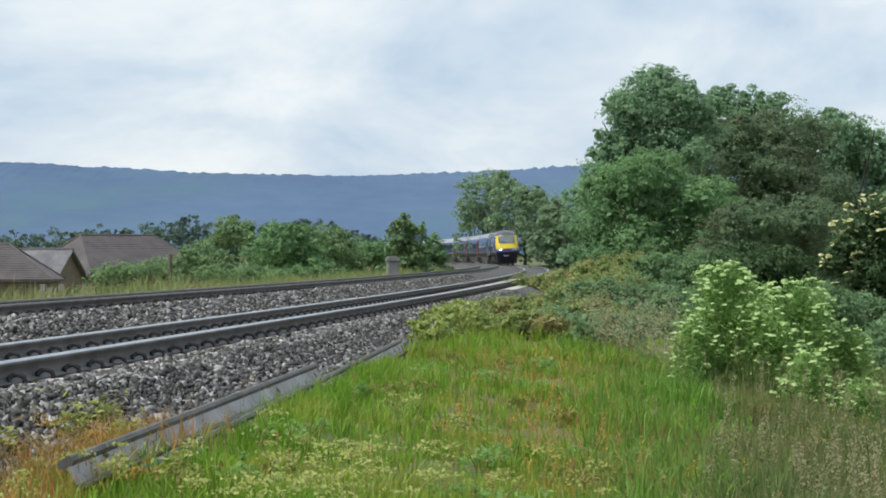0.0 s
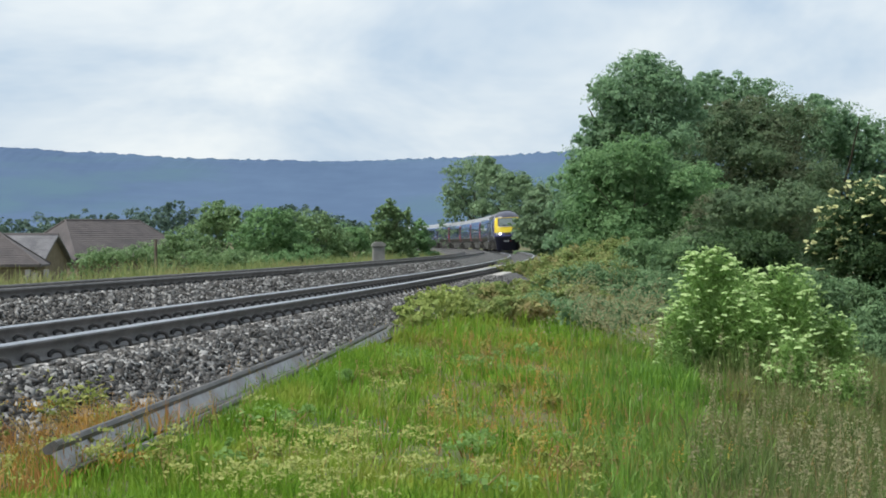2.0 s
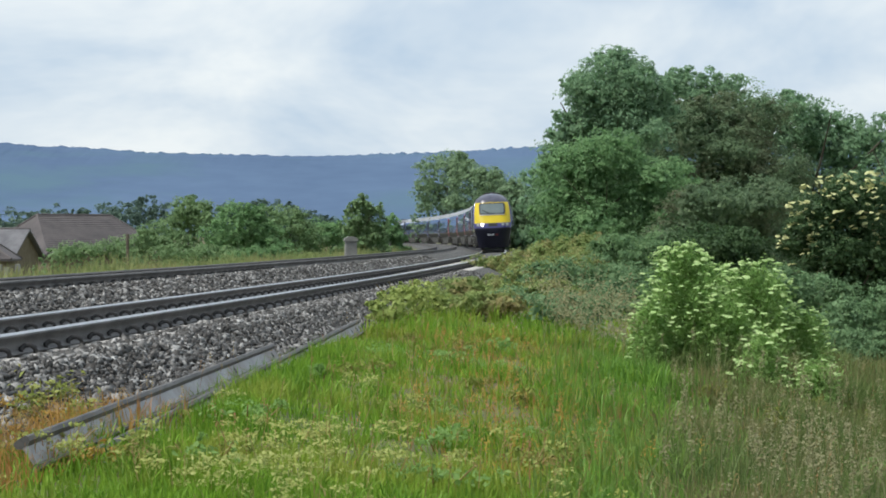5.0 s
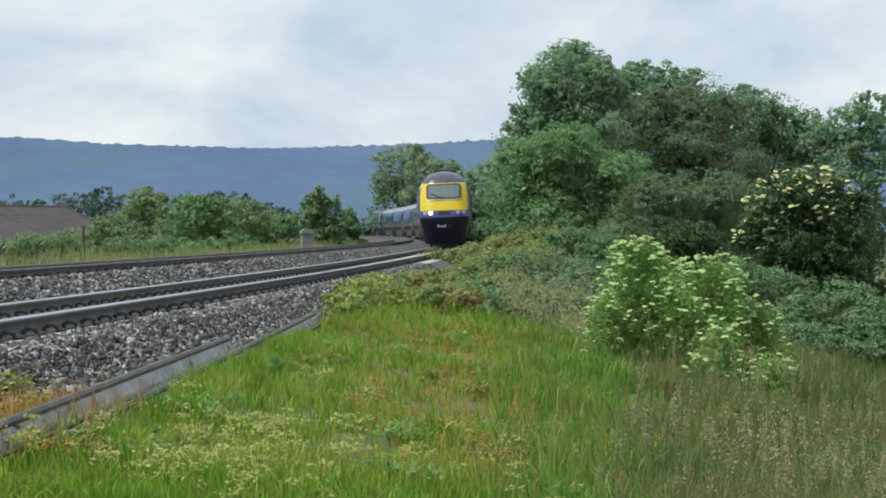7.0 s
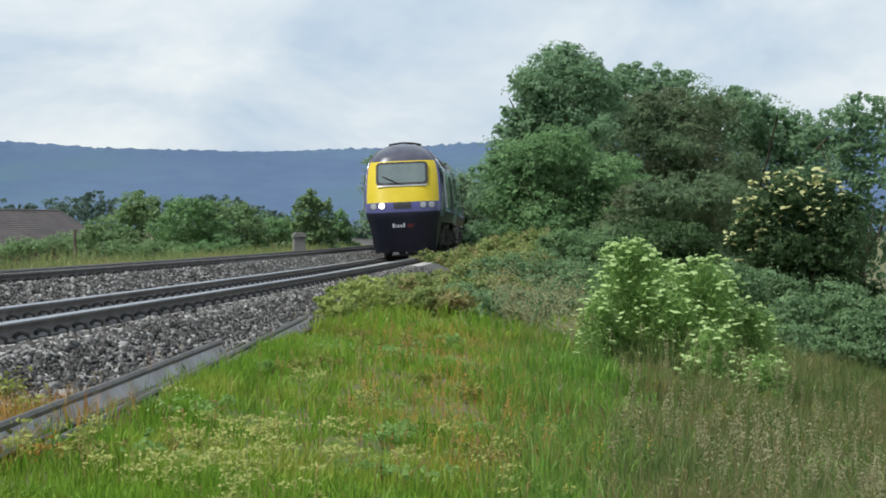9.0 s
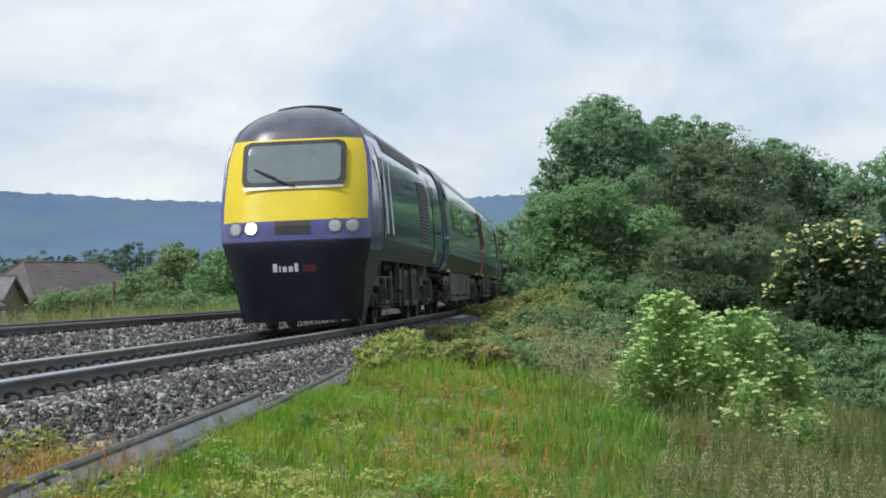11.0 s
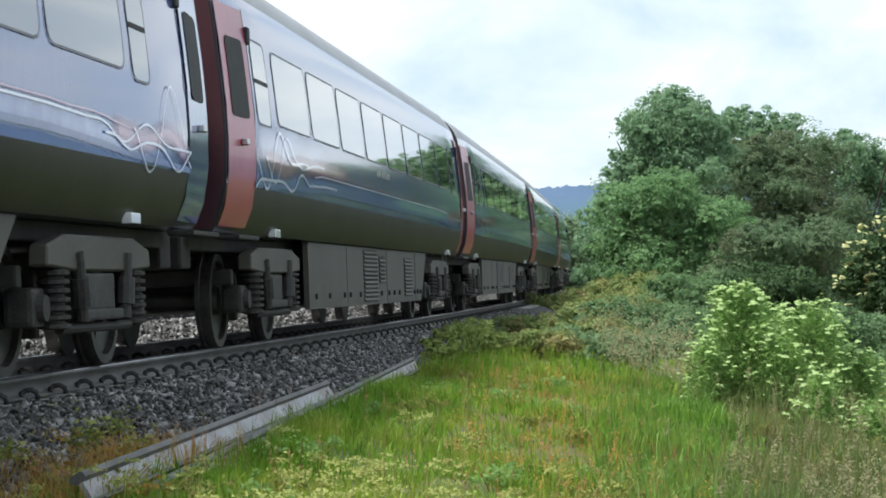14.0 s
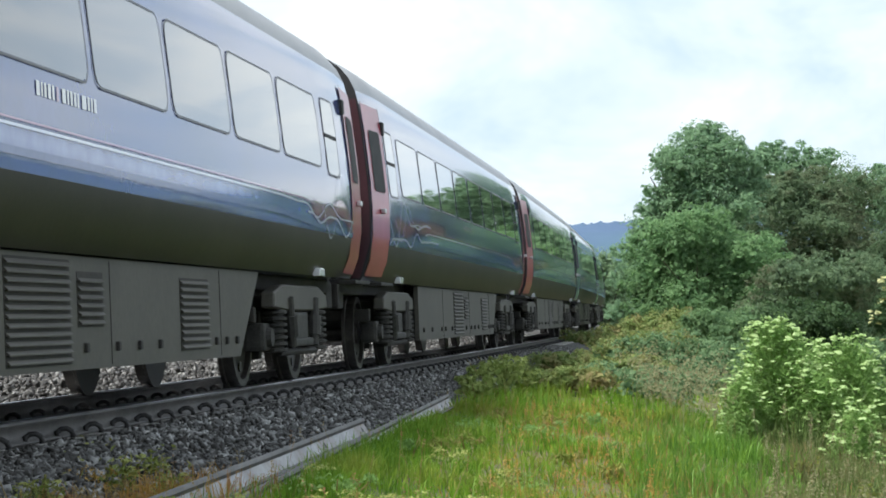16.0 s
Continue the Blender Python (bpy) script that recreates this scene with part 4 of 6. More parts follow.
        d = part("guard_door", patch("guard_door", [1.2, 1.5, 1.8, 2.1, 2.4, 2.7, 3.0, 3.18], [5.2, 5.8, 6.4], side, 0.01), M["navy"], car, "blue luggage door")
        for y in (5.17, 6.4):
            part("door_seam", patch("door_seam", [1.18, 1.8, 2.4, 2.9, 3.2], [y, y + 0.04], side, 0.013), M["rubber"], d)
        part("door_window", framed("door_window", 2.35, 2.95, 5.45, 6.15, side, 0.014, 0.07), M["navy"], d)
        part("door_window_rim", framed("door_window_rim", 2.33, 2.97, 5.43, 6.17, side, 0.017, 0.08, 0.03), M["rubber"], d)
        bm = bmesh.new()
        box(bm, side * 1.38 - 0.02, side * 1.38 + 0.04, 6.5, 7.5, 1.9, 1.94, 0.01)
        part("grab_rail", bm, M["rubber"], car)
        for y0, count, wide, z0, z1, mt in ((-3.4, 4, 0.09, 2.5, 2.64, "white"), (-2.78, 1, 0.12, 2.5, 2.6, "pink"), (-2.4, 11, 0.075, 2.5, 2.6, "white"), (-7.75, 5, 0.06, 2.05, 2.17, "white")):
            for k in range(count):
                y = y0 + k * (wide + 0.05)
                part("lettering", patch("lettering", [z0, z1 - 0.02 * (k % 3)], [y, y + wide * (0.7 + 0.3 * (k % 2))], side, 0.008), M[mt], car)
        # underframe boxes between the bogies
        for y0, y1, z0, z1, dx, mt in ((-3.1, -2.3, 0.45, 1.0, -0.1, "dark"), (-2.2, -1.6, 0.62, 1.05, 0.0, "bogie"), (-1.5, -0.45, 0.3, 1.02, 0.02, "bogie"), (-0.35, 0.2, 0.55, 1.0, -0.12, "dark"), (0.35, 1.65, 0.3, 1.06, 0.04, "bogie"),
                                       (1.75, 2.3, 0.5, 0.95, -0.08, "dark"), (2.4, 2.9, 0.38, 0.8, 0.0, "bogie")):
            bm = bmesh.new()
            box(bm, side * (1.05 + dx) - 0.12, side * (1.05 + dx) + 0.12, y0, y1, z0, z1, 0.03)
            eb = part("equipment_box", bm, M[mt], car, "dusty dark underfloor equipment box")
            if y1 - y0 > 1.0:
                for u in (0.3, 0.55, 0.8):
                    bm = bmesh.new()
                    yy = y0 + (y1 - y0) * u
                    box(bm, side * (1.17 + dx) - 0.004, side * (1.17 + dx) + 0.012, yy - 0.03, yy + 0.03, z0 + 0.12, z1 - 0.12, 0.006)
                    part("rib", bm, M["dark"], eb)
        for y, z in ((-2.9, 0.62), (-1.95, 0.42), (-0.1, 0.38), (2.0, 0.36), (2.65, 0.92)):
            bm = bmesh.new()
            rod(bm, (side * 0.95, y, z), (side * 1.15, y, z), 0.16, n=16)
            part("air_cylinder", bm, M["bogie"], car)
        for y in (-6.9, -3.35, 3.25, 7.0):
            bm = bmesh.new()
            box(bm, side * 1.2 - 0.03, side * 1.2 + 0.05, y - 0.06, y + 0.06, 1.06, 1.2, 0.01)
            part("bracket", bm, M["skirt"], car, "pale bracket on the sole bar")
        for y in (-3.2, -1.45, 0.55, 2.55):
            bm = bmesh.new()
            rod(bm, (side * 1.16, y, 0.4), (side * 1.16, y, 1.15), 0.04)
            part("pipe", bm, M["dark"], car)
    bm = bmesh.new()
    box(bm, -0.95, 0.95, -3.0, 3.0, 0.3, 1.14, 0.02)
    box(bm, -0.9, 0.9, -7.0, 8.7, 0.9, 1.14, 0.02)
    part("underframe", bm, M["dark"], car)
    bm = bmesh.new()
    for y0, y1 in ((-5.5, -2.0), (-1.6, 3.2)):
        box(bm, -0.55, 0.55, y0, y1, 3.76, 3.86, 0.03)
    part("roof_housing", bm, M["roofp"], car)
    bm = bmesh.new()
    for k in range(9):
        x = -0.5 + k * 0.125
        rod(bm, (x, -6.4, 3.91 - 0.22 * x * x), (x + 0.125, -6.4, 3.91 - 0.22 * (x + 0.125) ** 2), 0.035, n=6)
    part("roof_edge", bm, M["rubber"], car)
    bm = bmesh.new()
    box(bm, -0.55, 0.55, 8.15, 8.98, 1.1, 3.1, 0.05)
    part("gangway", bm, M["rubber"], car)
    for y in (-5.15, 5.15):
        bogie(car, y, False)
    SHAPE["cab"] = False
    return car


def lens_material(name, base, rough):
    m = mat(name, base, tuple(c * 1.2 for c in base), rough=rough, scale=3, fine=30, coat=1.0)
    return m


M["lens"] = lens_material("lamp_lens", (0.26, 0.27, 0.29), 0.12)
M["screen"] = lens_material("windscreen_glass", (0.10, 0.13, 0.13), 0.05)

BAYS8 = [(-8.74 + 2.16 * k, -6.75 + 2.16 * k) for k in range(8)]
BAYS7 = [(-6.75 + 2.14 * k, -4.79 + 2.14 * k) for k in range(7)]
TRAIN = []
front_car = power_car_thing("dark blue power car with a yellow cab front, one headlamp lit", True)
TRAIN.append((front_car, 9.0, 5.15))
first = coach_thing(BAYS7, [(-7.6, -7.05), (8.3, 8.8)], M["navy"], "dark blue coach with neon wave lines and blue doors")
TRAIN.append((first, 18.0 + 11.5, 8.0))
second = coach_thing(BAYS8, [(-9.85, -9.15), (8.55, 9.25)], M["red"], "dark blue coach with neon wave lines and red doors")
TRAIN.append((second, 41.0 + 11.5, 8.0))
third = coach_thing([(a + 0.28, b + 0.28) for a, b in BAYS7], [(-9.65, -9.05), (-8.6, -8.0), (-7.15, -6.72), (8.7, 9.4)], M["red"], "dark blue coach with three narrow windows and red doors")
TRAIN.append((third, 64.0 + 11.5, 8.0))
for k in range(3, 8):
    TRAIN.append((copy_thing(second if k < 5 else first, Matrix()), 18.0 + 23.0 * k + 11.5, 8.0))
rear = power_car_thing("dark blue power car at the rear of the train", False)
TRAIN.append((rear, 18.0 + 23.0 * 8 + 9.0, -5.15))

TIP, SPEED = 255.893, 19.7594   # where the cab's tip is at 0 s, metres per second


def car_pose(s, b):
    x0, y0, _ = line(s - abs(b), GAUGE / 2)
    x1, y1, _ = line(s + abs(b), GAUGE / 2)
    turn = -math.degrees(math.atan2(x1 - x0, y1 - y0))
    m = pose((x0 + x1) / 2, (y0 + y1) / 2, -CANT / 2, 0, -BANK, turn)
    return m if b > 0 else m @ pose(0, 0, 0, 0, 0, 180)


def motions():
    """The train runs along the line towards and past the camera; its wheels roll."""
    for n, (car, back, b) in enumerate(TRAIN):
        walk(car, [(t, car_pose(TIP + back - SPEED * t, b)) for t in np.linspace(0, 16, 17)])
        if n < 5:
            for w in car.children_recursive:
                if w.name.startswith("wheelset"):
                    at = w.matrix_basis.copy()
                    r = at.translation.z
                    k = math.degrees(SPEED / r)
                    walk(w, [(f / FPS, at @ pose(0, 0, 0, k * f / FPS % 360)) for f in range(0, 481)])


# ---- plants ----
def leaf_sheets(c, n, length, width, r):
    """Small folded leaves at places c that face roughly along n."""
    k = len(c)
    n = n + r.normal(0, 0.55, (k, 3))
    n /= np.linalg.norm(n, axis=1)[:, None] + 1e-9
    a = np.cross(n, r.normal(size=(k, 3)))
    a /= np.linalg.norm(a, axis=1)[:, None] + 1e-9
    b = np.cross(n, a)
    L, W = (length * (0.6 + 0.8 * r.random(k)))[:, None], (width * (0.6 + 0.8 * r.random(k)))[:, None]
    v = np.stack([c - a * L / 2, c + b * W / 2 + n * W * 0.25, c + a * L / 2, c - b * W / 2 + n * W * 0.25], 1)
    f = np.array([(0, 1, 2), (0, 2, 3)])
    return v.reshape(-1, 3), (f[None] + 4 * np.arange(k)[:, None, None]).reshape(-1, 3)


def crown_mesh(name, lumps, count, leaf, seed, clump=0.32, inner=0.2, sats=9):
    """A crown of clumps of leaves over several rounded masses (x, y, z, radius, height radius)."""
    r = np.random.default_rng(seed)
    L = np.array(lumps, float)
    small = []
    for x, y, z, a, h in L:      # lesser bulges over each mass
        for _ in range(sats):
            d = r.normal(size=3)
            d[2] = abs(d[2]) - 0.25
            d /= np.linalg.norm(d)
            k = 0.22 + 0.25 * r.random()
            small.append((x + d[0] * a * 0.92, y + d[1] * a * 0.92, z + d[2] * h * 0.92, a * k, h * k * 0.9))
    if small:
        L = np.vstack([L, np.array(small)])
    w = L[:, 3] * (L[:, 3] + L[:, 4])
    nc = max(12, count // 45)
    i = r.choice(len(L), nc, p=w / w.sum())
    d = r.normal(size=(nc, 3))
    d[:, 2] = np.where(d[:, 2] < -0.3, -d[:, 2], d[:, 2])
    d /= np.linalg.norm(d, axis=1)[:, None]
    rad = np.stack([L[i, 3], L[i, 3], L[i, 4]], -1)
    depth = np.where(r.random(nc) < inner, 0.35 + 0.4 * r.random(nc), 0.8 + 0.28 * r.random(nc))
    cc = L[i, :3] + d * rad * depth[:, None]
    cr = clump * (0.5 + 0.9 * r.random(nc)) * np.minimum(L[i, 3], 3.0)
    j = r.integers(0, nc, count)
    e = r.normal(size=(count, 3))
    e /= np.linalg.norm(e, axis=1)[:, None]
    e[:, 2] = np.abs(e[:, 2]) * np.where(r.random(count) < 0.8, 1, -1)
    c = cc[j] + e * (cr[j] * (0.55 + 0.5 * r.random(count)))[:, None] * np.array([1, 1, 0.75])
    v, f = leaf_sheets(c, e * 0.7 + d[j] * 0.5 + np.array([0, 0, 0.35]), leaf, leaf * 0.55, r)
    k = count // 7      # larger leaves inside close the crown
    i = r.choice(len(L), k, p=w / w.sum())
    d = r.normal(size=(k, 3))
    d /= np.linalg.norm(d, axis=1)[:, None]
    c = L[i, :3] + d * np.stack([L[i, 3], L[i, 3], L[i, 4]], -1) * (0.25 + 0.55 * r.random(k))[:, None]
    v2, f2 = leaf_sheets(c, d, leaf * 1.7, leaf * 1.3, r)
    return mesh(name, np.vstack([v, v2]), np.vstack([f, f2 + len(v)]))


def trunk_mesh(name, height, radius, limbs, spread, seed):
    r = np.random.default_rng(seed)
    bm = bmesh.new()
    p, q = Vector((0, 0, -0.3)), None
    for k in range(4):
        q = p + Vector((r.normal() * 0.12, r.normal() * 0.12, height * 0.6 / 4))
        rod(bm, p, q, radius * (1 - 0.2 * k), radius * (0.8 - 0.2 * k), 9)
        p = q
    for k in range(limbs):
        a = 2 * math.pi * (k + r.random()) / limbs
        z0 = height * (0.25 + 0.35 * r.random())
        s = Vector((0, 0, z0))
        m = s + Vector((math.cos(a) * spread * 0.4, math.sin(a) * spread * 0.4, height * 0.15))
        e = m + Vector((math.cos(a) * spread * 0.4, math.sin(a) * spread * 0.4, height * 0.22))
        rod(bm, s, m, radius * 0.4, radius * 0.25, 7)
        rod(bm, m, e, radius * 0.25, radius * 0.08, 6)
    return from_bm(name, bm, M["bark"])


def tree(name, label, category, x, y, lumps, leaf_mat, count, leaf, seed, trunk=0.16, group="", clump=0.32, skirt=True):
    """A tree or shrub; its rounded masses are given about its foot, which stands on the ground."""
    z = float(ground_z(x, y))
    ob = new(name)
    ob.matrix_basis = pose(x, y, z)
    tagged(ob, label, category, group)
    L = [(a, b, c - z, r1, r2) for a, b, c, r1, r2 in lumps]
    top = max(c + r2 for _, _, c, _, r2 in L)
    wide = max(abs(a) + r1 for a, _, _, r1, _ in L)
    if skirt:      # low growth round the foot
        low = min(c - r2 * 0.5 for _, _, c, _, r2 in L)
        lo, hi = min(a - r1 * 0.6 for a, _, _, r1, _ in L), max(a + r1 * 0.6 for a, _, _, r1, _ in L)
        for k in range(5):
            L.append((lo + (hi - lo) * k / 4, -0.3 * (k % 2), max(low, 0.3) * 0.55, (hi - lo) * 0.17 + 0.2, max(low, 0.3) * 0.6))
    part("trunk", trunk_mesh("trunk", top * 0.85, trunk, 6, wide * 0.8, seed), None, ob)
    part("crown", crown_mesh("crown", L, count, leaf, seed + 1, clump), leaf_mat, ob)
    return ob


def px(x, y, dist):
    """Sideways place and height of what stands in a given direction (in the line of sight at 3.5 s) at that distance."""
    return (x - 784) * dist / 4107, 0.693 - (y - 423.8) * dist / 4107


def mass(dist, foot, balls):
    """Rounded masses from directions and widths: (x, y, half width, half height) at that distance, about the foot's x."""
    fx = px(foot, 0, dist)[0]
    out = []
    for k, (x, y, hw, hh) in enumerate(balls):
        a, z = px(x, y, dist)
        out.append((a - fx, (0.8 if k % 2 else -0.6) * hw * dist / 4107 * 0.4, z, hw * dist / 4107, hh * dist / 4107))
    return fx, out


def grow(name, label, category, dist, foot, balls, leaf_mat, count, leaf, seed, **kw):
    fx, L = mass(dist, foot, balls)
    return tree(name, label, category, fx, dist, L, leaf_mat, count, leaf, seed, **kw)


# trees beyond the bend, on the right of the line
grow("ash_tree", "tall ash tree in full leaf beside the railway", "tree", 95, 1080,
     [(1085, 175, 75, 75), (1168, 205, 42, 52), (1045, 205, 55, 60), (1130, 190, 60, 65), (1100, 120, 45, 32), (1030, 275, 60, 70), (1100, 260, 90, 80), (1010, 245, 28, 40)], M["ash"], 48000, 0.14, 11, trunk=0.25)
grow("hawthorn_tree", "dark olive hawthorn tree in full leaf", "tree", 100, 1260,
     [(1215, 225, 60, 45), (1280, 228, 70, 45), (1240, 275, 90, 70), (1330, 240, 75, 70), (1250, 330, 120, 90), (1350, 330, 100, 80)], M["hawthorn"], 48000, 0.14, 13, trunk=0.22)
grow("ash_tree", "dark green broadleaf tree behind the hawthorn", "tree", 108, 1440,
     [(1390, 235, 70, 62), (1450, 240, 70, 58), (1500, 275, 65, 55), (1420, 310, 90, 80), (1530, 320, 70, 70), (1360, 210, 40, 36), (1300, 190, 60, 48), (1235, 175, 55, 48), (1200, 200, 50, 60), (1270, 240, 80, 60)], M["ash"], 64000, 0.16, 15, trunk=0.22)
grow("ash_tree", "lone broadleaf tree with gaps in its crown", "tree", 105, 1625,
     [(1590, 225, 42, 42), (1640, 215, 50, 40), (1600, 270, 35, 30), (1680, 270, 60, 60), (1620, 330, 60, 50)], M["ash"], 11000, 0.2, 17, trunk=0.2)
grow("shrub", "bright green leafy sycamore shrub at the edge of the trees", "shrub", 84, 1080,
     [(1075, 290, 65, 50), (1020, 320, 62, 60), (1000, 385, 50, 60), (1090, 370, 95, 80), (1180, 345, 65, 65), (1160, 415, 95, 60), (1040, 420, 80, 50)], M["bright"], 48000, 0.12, 19, trunk=0.1)
grow("shrub", "dark shrub under the hawthorn tree", "shrub", 78, 1290,
     [(1260, 390, 80, 60), (1350, 385, 85, 60), (1210, 440, 70, 50), (1310, 450, 90, 55)], M["hawthorn"], 26000, 0.125, 21, trunk=0.08)
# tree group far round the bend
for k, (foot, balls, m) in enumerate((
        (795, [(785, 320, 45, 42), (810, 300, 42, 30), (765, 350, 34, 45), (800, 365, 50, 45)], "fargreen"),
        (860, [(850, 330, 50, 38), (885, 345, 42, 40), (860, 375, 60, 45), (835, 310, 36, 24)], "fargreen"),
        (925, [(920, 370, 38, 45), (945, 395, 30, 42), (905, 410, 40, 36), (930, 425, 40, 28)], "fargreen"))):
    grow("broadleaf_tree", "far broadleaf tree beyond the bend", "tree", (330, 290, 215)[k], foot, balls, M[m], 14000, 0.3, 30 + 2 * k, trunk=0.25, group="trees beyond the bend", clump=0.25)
# trees along the line behind the ash tree
for k, (dist, foot) in enumerate(((122, 1085), (150, 1045), (182, 1010))):
    grow("broadleaf_tree", "broadleaf tree in the row along the railway", "tree", dist, foot, [(foot, 260 + 35 * k, 60, 60), (foot - 35, 320 + 22 * k, 50, 60), (foot + 40, 310 + 22 * k, 55, 60), (foot, 380, 70, 50)], M["ash"], 8000, 0.3, 190 + 2 * k, trunk=0.2, group="row of trees along the line")
# elder in flower
grow("elder_bush", "dark elder bush with flat cream flower heads", "shrub", 56, 1500,
     [(1480, 400, 70, 65), (1530, 375, 60, 55), (1440, 440, 48, 50), (1560, 440, 90, 80), (1500, 500, 95, 80), (1570, 540, 90, 70)], M["elder"], 38000, 0.09, 41, trunk=0.08)


def head_mesh(name, size, rim, material, seed):
    """One flower head: a low uneven cap with a ragged rim over a short stalk."""
    r = np.random.default_rng(seed)
    v, f = [(0, 0, 0.0)], []
    for k, (rad, z) in enumerate(((0.22, 0.02), (0.44, -0.03), (0.60, -0.13))):
        for i in range(rim):
            a = 2 * math.pi * (i + 0.5 * (k % 2)) / rim
            g = rad * (1 + (0.32 if k == 2 else 0.12) * r.normal())
            v.append((g * math.cos(a) * size, g * math.sin(a) * size, (z + 0.07 * r.normal()) * size))
    for i in range(rim):
        j = (i + 1) % rim
        f.append((0, 1 + i, 1 + j))
        for k in range(2):
            a, b = 1 + k * rim, 1 + (k + 1) * rim
            f += [(a + i, b + i, a + j), (a + j, b + i, b + j)]
    return mesh(name, v, f, False, [material])


def flower_heads(ob, lumps, count, me, seed):
    """Flower heads over the outer side of rounded masses."""
    r = np.random.default_rng(seed)
    L = np.array(lumps, float)
    i = r.choice(len(L), count, p=L[:, 3] ** 2 / (L[:, 3] ** 2).sum())
    d = r.normal(size=(count, 3))
    d[:, 1] = -abs(d[:, 1])
    d[:, 2] = d[:, 2] * 0.8 + 0.35
    d /= np.linalg.norm(d, axis=1)[:, None]
    c = L[i, :3] + d * np.stack([L[i, 3], L[i, 3], L[i, 4]], -1) * 1.08
    for p, a in zip(c, r.random((count, 3))):
        part("flower_head", me, None, ob, at=pose(*p, 40 * a[0] + 10, 40 * (a[1] - 0.5), 360 * a[2]) @ Matrix.Scale(0.7 + 0.6 * a[1], 4))


_fx, _L = mass(56, 1500, [(1480, 385, 78, 70), (1530, 365, 66, 60), (1440, 430, 56, 56), (1480, 440, 85, 70)])
_el = bpy.data.objects["elder_bush"]
flower_heads(_el, [(a, b, c - _el.matrix_basis.translation.z, d, e) for a, b, c, d, e in _L], 300, head_mesh("flower_head", 0.095, 9, M["cream"], 44), 43)

for k, (dist, foot, balls, m, n, leaf) in enumerate((
        (66, 1000, [(985, 458, 42, 26), (1040, 450, 50, 32), (1010, 480, 60, 28)], "bramble", 9000, 0.10),
        (60, 1120, [(1110, 455, 60, 36), (1170, 460, 55, 40), (1130, 500, 80, 38)], "dull", 12000, 0.10),
        (58, 1260, [(1240, 450, 70, 46), (1310, 460, 70, 50), (1260, 510, 90, 46)], "elder", 14000, 0.10),
        (50, 1420, [(1400, 520, 56, 46), (1460, 540, 66, 44), (1380, 560, 60, 36)], "nettle", 12000, 0.08),
        (45, 1540, [(1510, 575, 60, 40), (1580, 560, 66, 48), (1540, 620, 70, 36)], "nettle", 12000, 0.075),
        (42, 1660, [(1640, 590, 60, 45), (1700, 580, 60, 50), (1650, 640, 70, 36)], "nettle", 10000, 0.075),
        (38, 1080, [(1060, 530, 48, 32), (1110, 535, 50, 36), (1030, 555, 45, 28)], "nettle", 9000, 0.06),
        (36, 965, [(940, 532, 50, 24), (985, 525, 45, 28), (905, 538, 42, 20)], "bramble", 8000, 0.06),
        (32, 855, [(835, 538, 34, 15), (880, 545, 40, 18)], "bramble", 4500, 0.055))):
    grow("undergrowth_bush", {"bramble": "tangled bramble bush with yellowing leaves", "dull": "dull green climbing undergrowth", "elder": "dark leafy undergrowth below the hawthorn", "nettle": "blue-green bank of nettles"}[m], "shrub",
         dist, foot, balls, M[m], n, leaf, 150 + 2 * k, trunk=0.03, group="undergrowth below the trees", clump=0.34)

# hedge and bushes on the far side of the line
for k, (dist, foot, balls, m, n, leaf) in enumerate((
        (120, 340, [(338, 385, 36, 34), (325, 410, 40, 36), (365, 400, 38, 36), (345, 365, 20, 18)], "hedge", 12000, 0.14),
        (105, 430, [(430, 395, 42, 36), (460, 415, 40, 36), (400, 425, 40, 36), (440, 440, 60, 28)], "bright", 12000, 0.13),
        (110, 515, [(510, 410, 42, 40), (545, 430, 38, 34), (480, 435, 40, 32), (520, 450, 50, 24)], "hedge", 11000, 0.13),
        (125, 645, [(645, 385, 24, 30), (672, 400, 22, 34), (628, 405, 20, 32), (650, 425, 40, 24), (648, 360, 11, 16), (660, 378, 14, 20)], "hedge", 12000, 0.14),
        (100, 275, [(280, 425, 40, 26), (250, 440, 40, 22), (310, 440, 40, 26)], "hedge", 10000, 0.11),
        (95, 170, [(160, 448, 50, 16), (210, 445, 40, 20), (120, 455, 40, 14)], "hedge", 9000, 0.10),
        (92, 375, [(350, 447, 36, 16), (400, 452, 40, 14), (300, 452, 36, 14)], "hedge", 8000, 0.09),
        (90, 490, [(470, 455, 36, 16), (510, 452, 30, 20), (430, 458, 30, 12)], "bright", 8000, 0.09),
        (140, 585, [(580, 415, 35, 30), (600, 430, 40, 28), (560, 425, 30, 26)], "bright", 10000, 0.14),
        (150, 700, [(698, 405, 16, 24), (708, 425, 18, 20), (685, 425, 26, 26)], "bright", 8000, 0.15))):
    grow("shrub", "leafy green shrub on the far bank of the line", "shrub", dist, foot, balls, M[m], n, leaf, 50 + 2 * k, trunk=0.06, group="hedge along the far bank", clump=0.3)
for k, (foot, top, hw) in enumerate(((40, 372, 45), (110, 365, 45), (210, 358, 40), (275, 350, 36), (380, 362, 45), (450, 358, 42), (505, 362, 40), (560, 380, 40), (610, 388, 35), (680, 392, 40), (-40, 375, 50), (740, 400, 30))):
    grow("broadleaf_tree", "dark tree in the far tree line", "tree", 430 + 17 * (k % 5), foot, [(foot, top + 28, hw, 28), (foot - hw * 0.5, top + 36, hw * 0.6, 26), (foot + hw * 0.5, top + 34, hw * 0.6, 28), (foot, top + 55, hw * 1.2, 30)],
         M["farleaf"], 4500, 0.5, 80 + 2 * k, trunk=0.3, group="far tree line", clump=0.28)


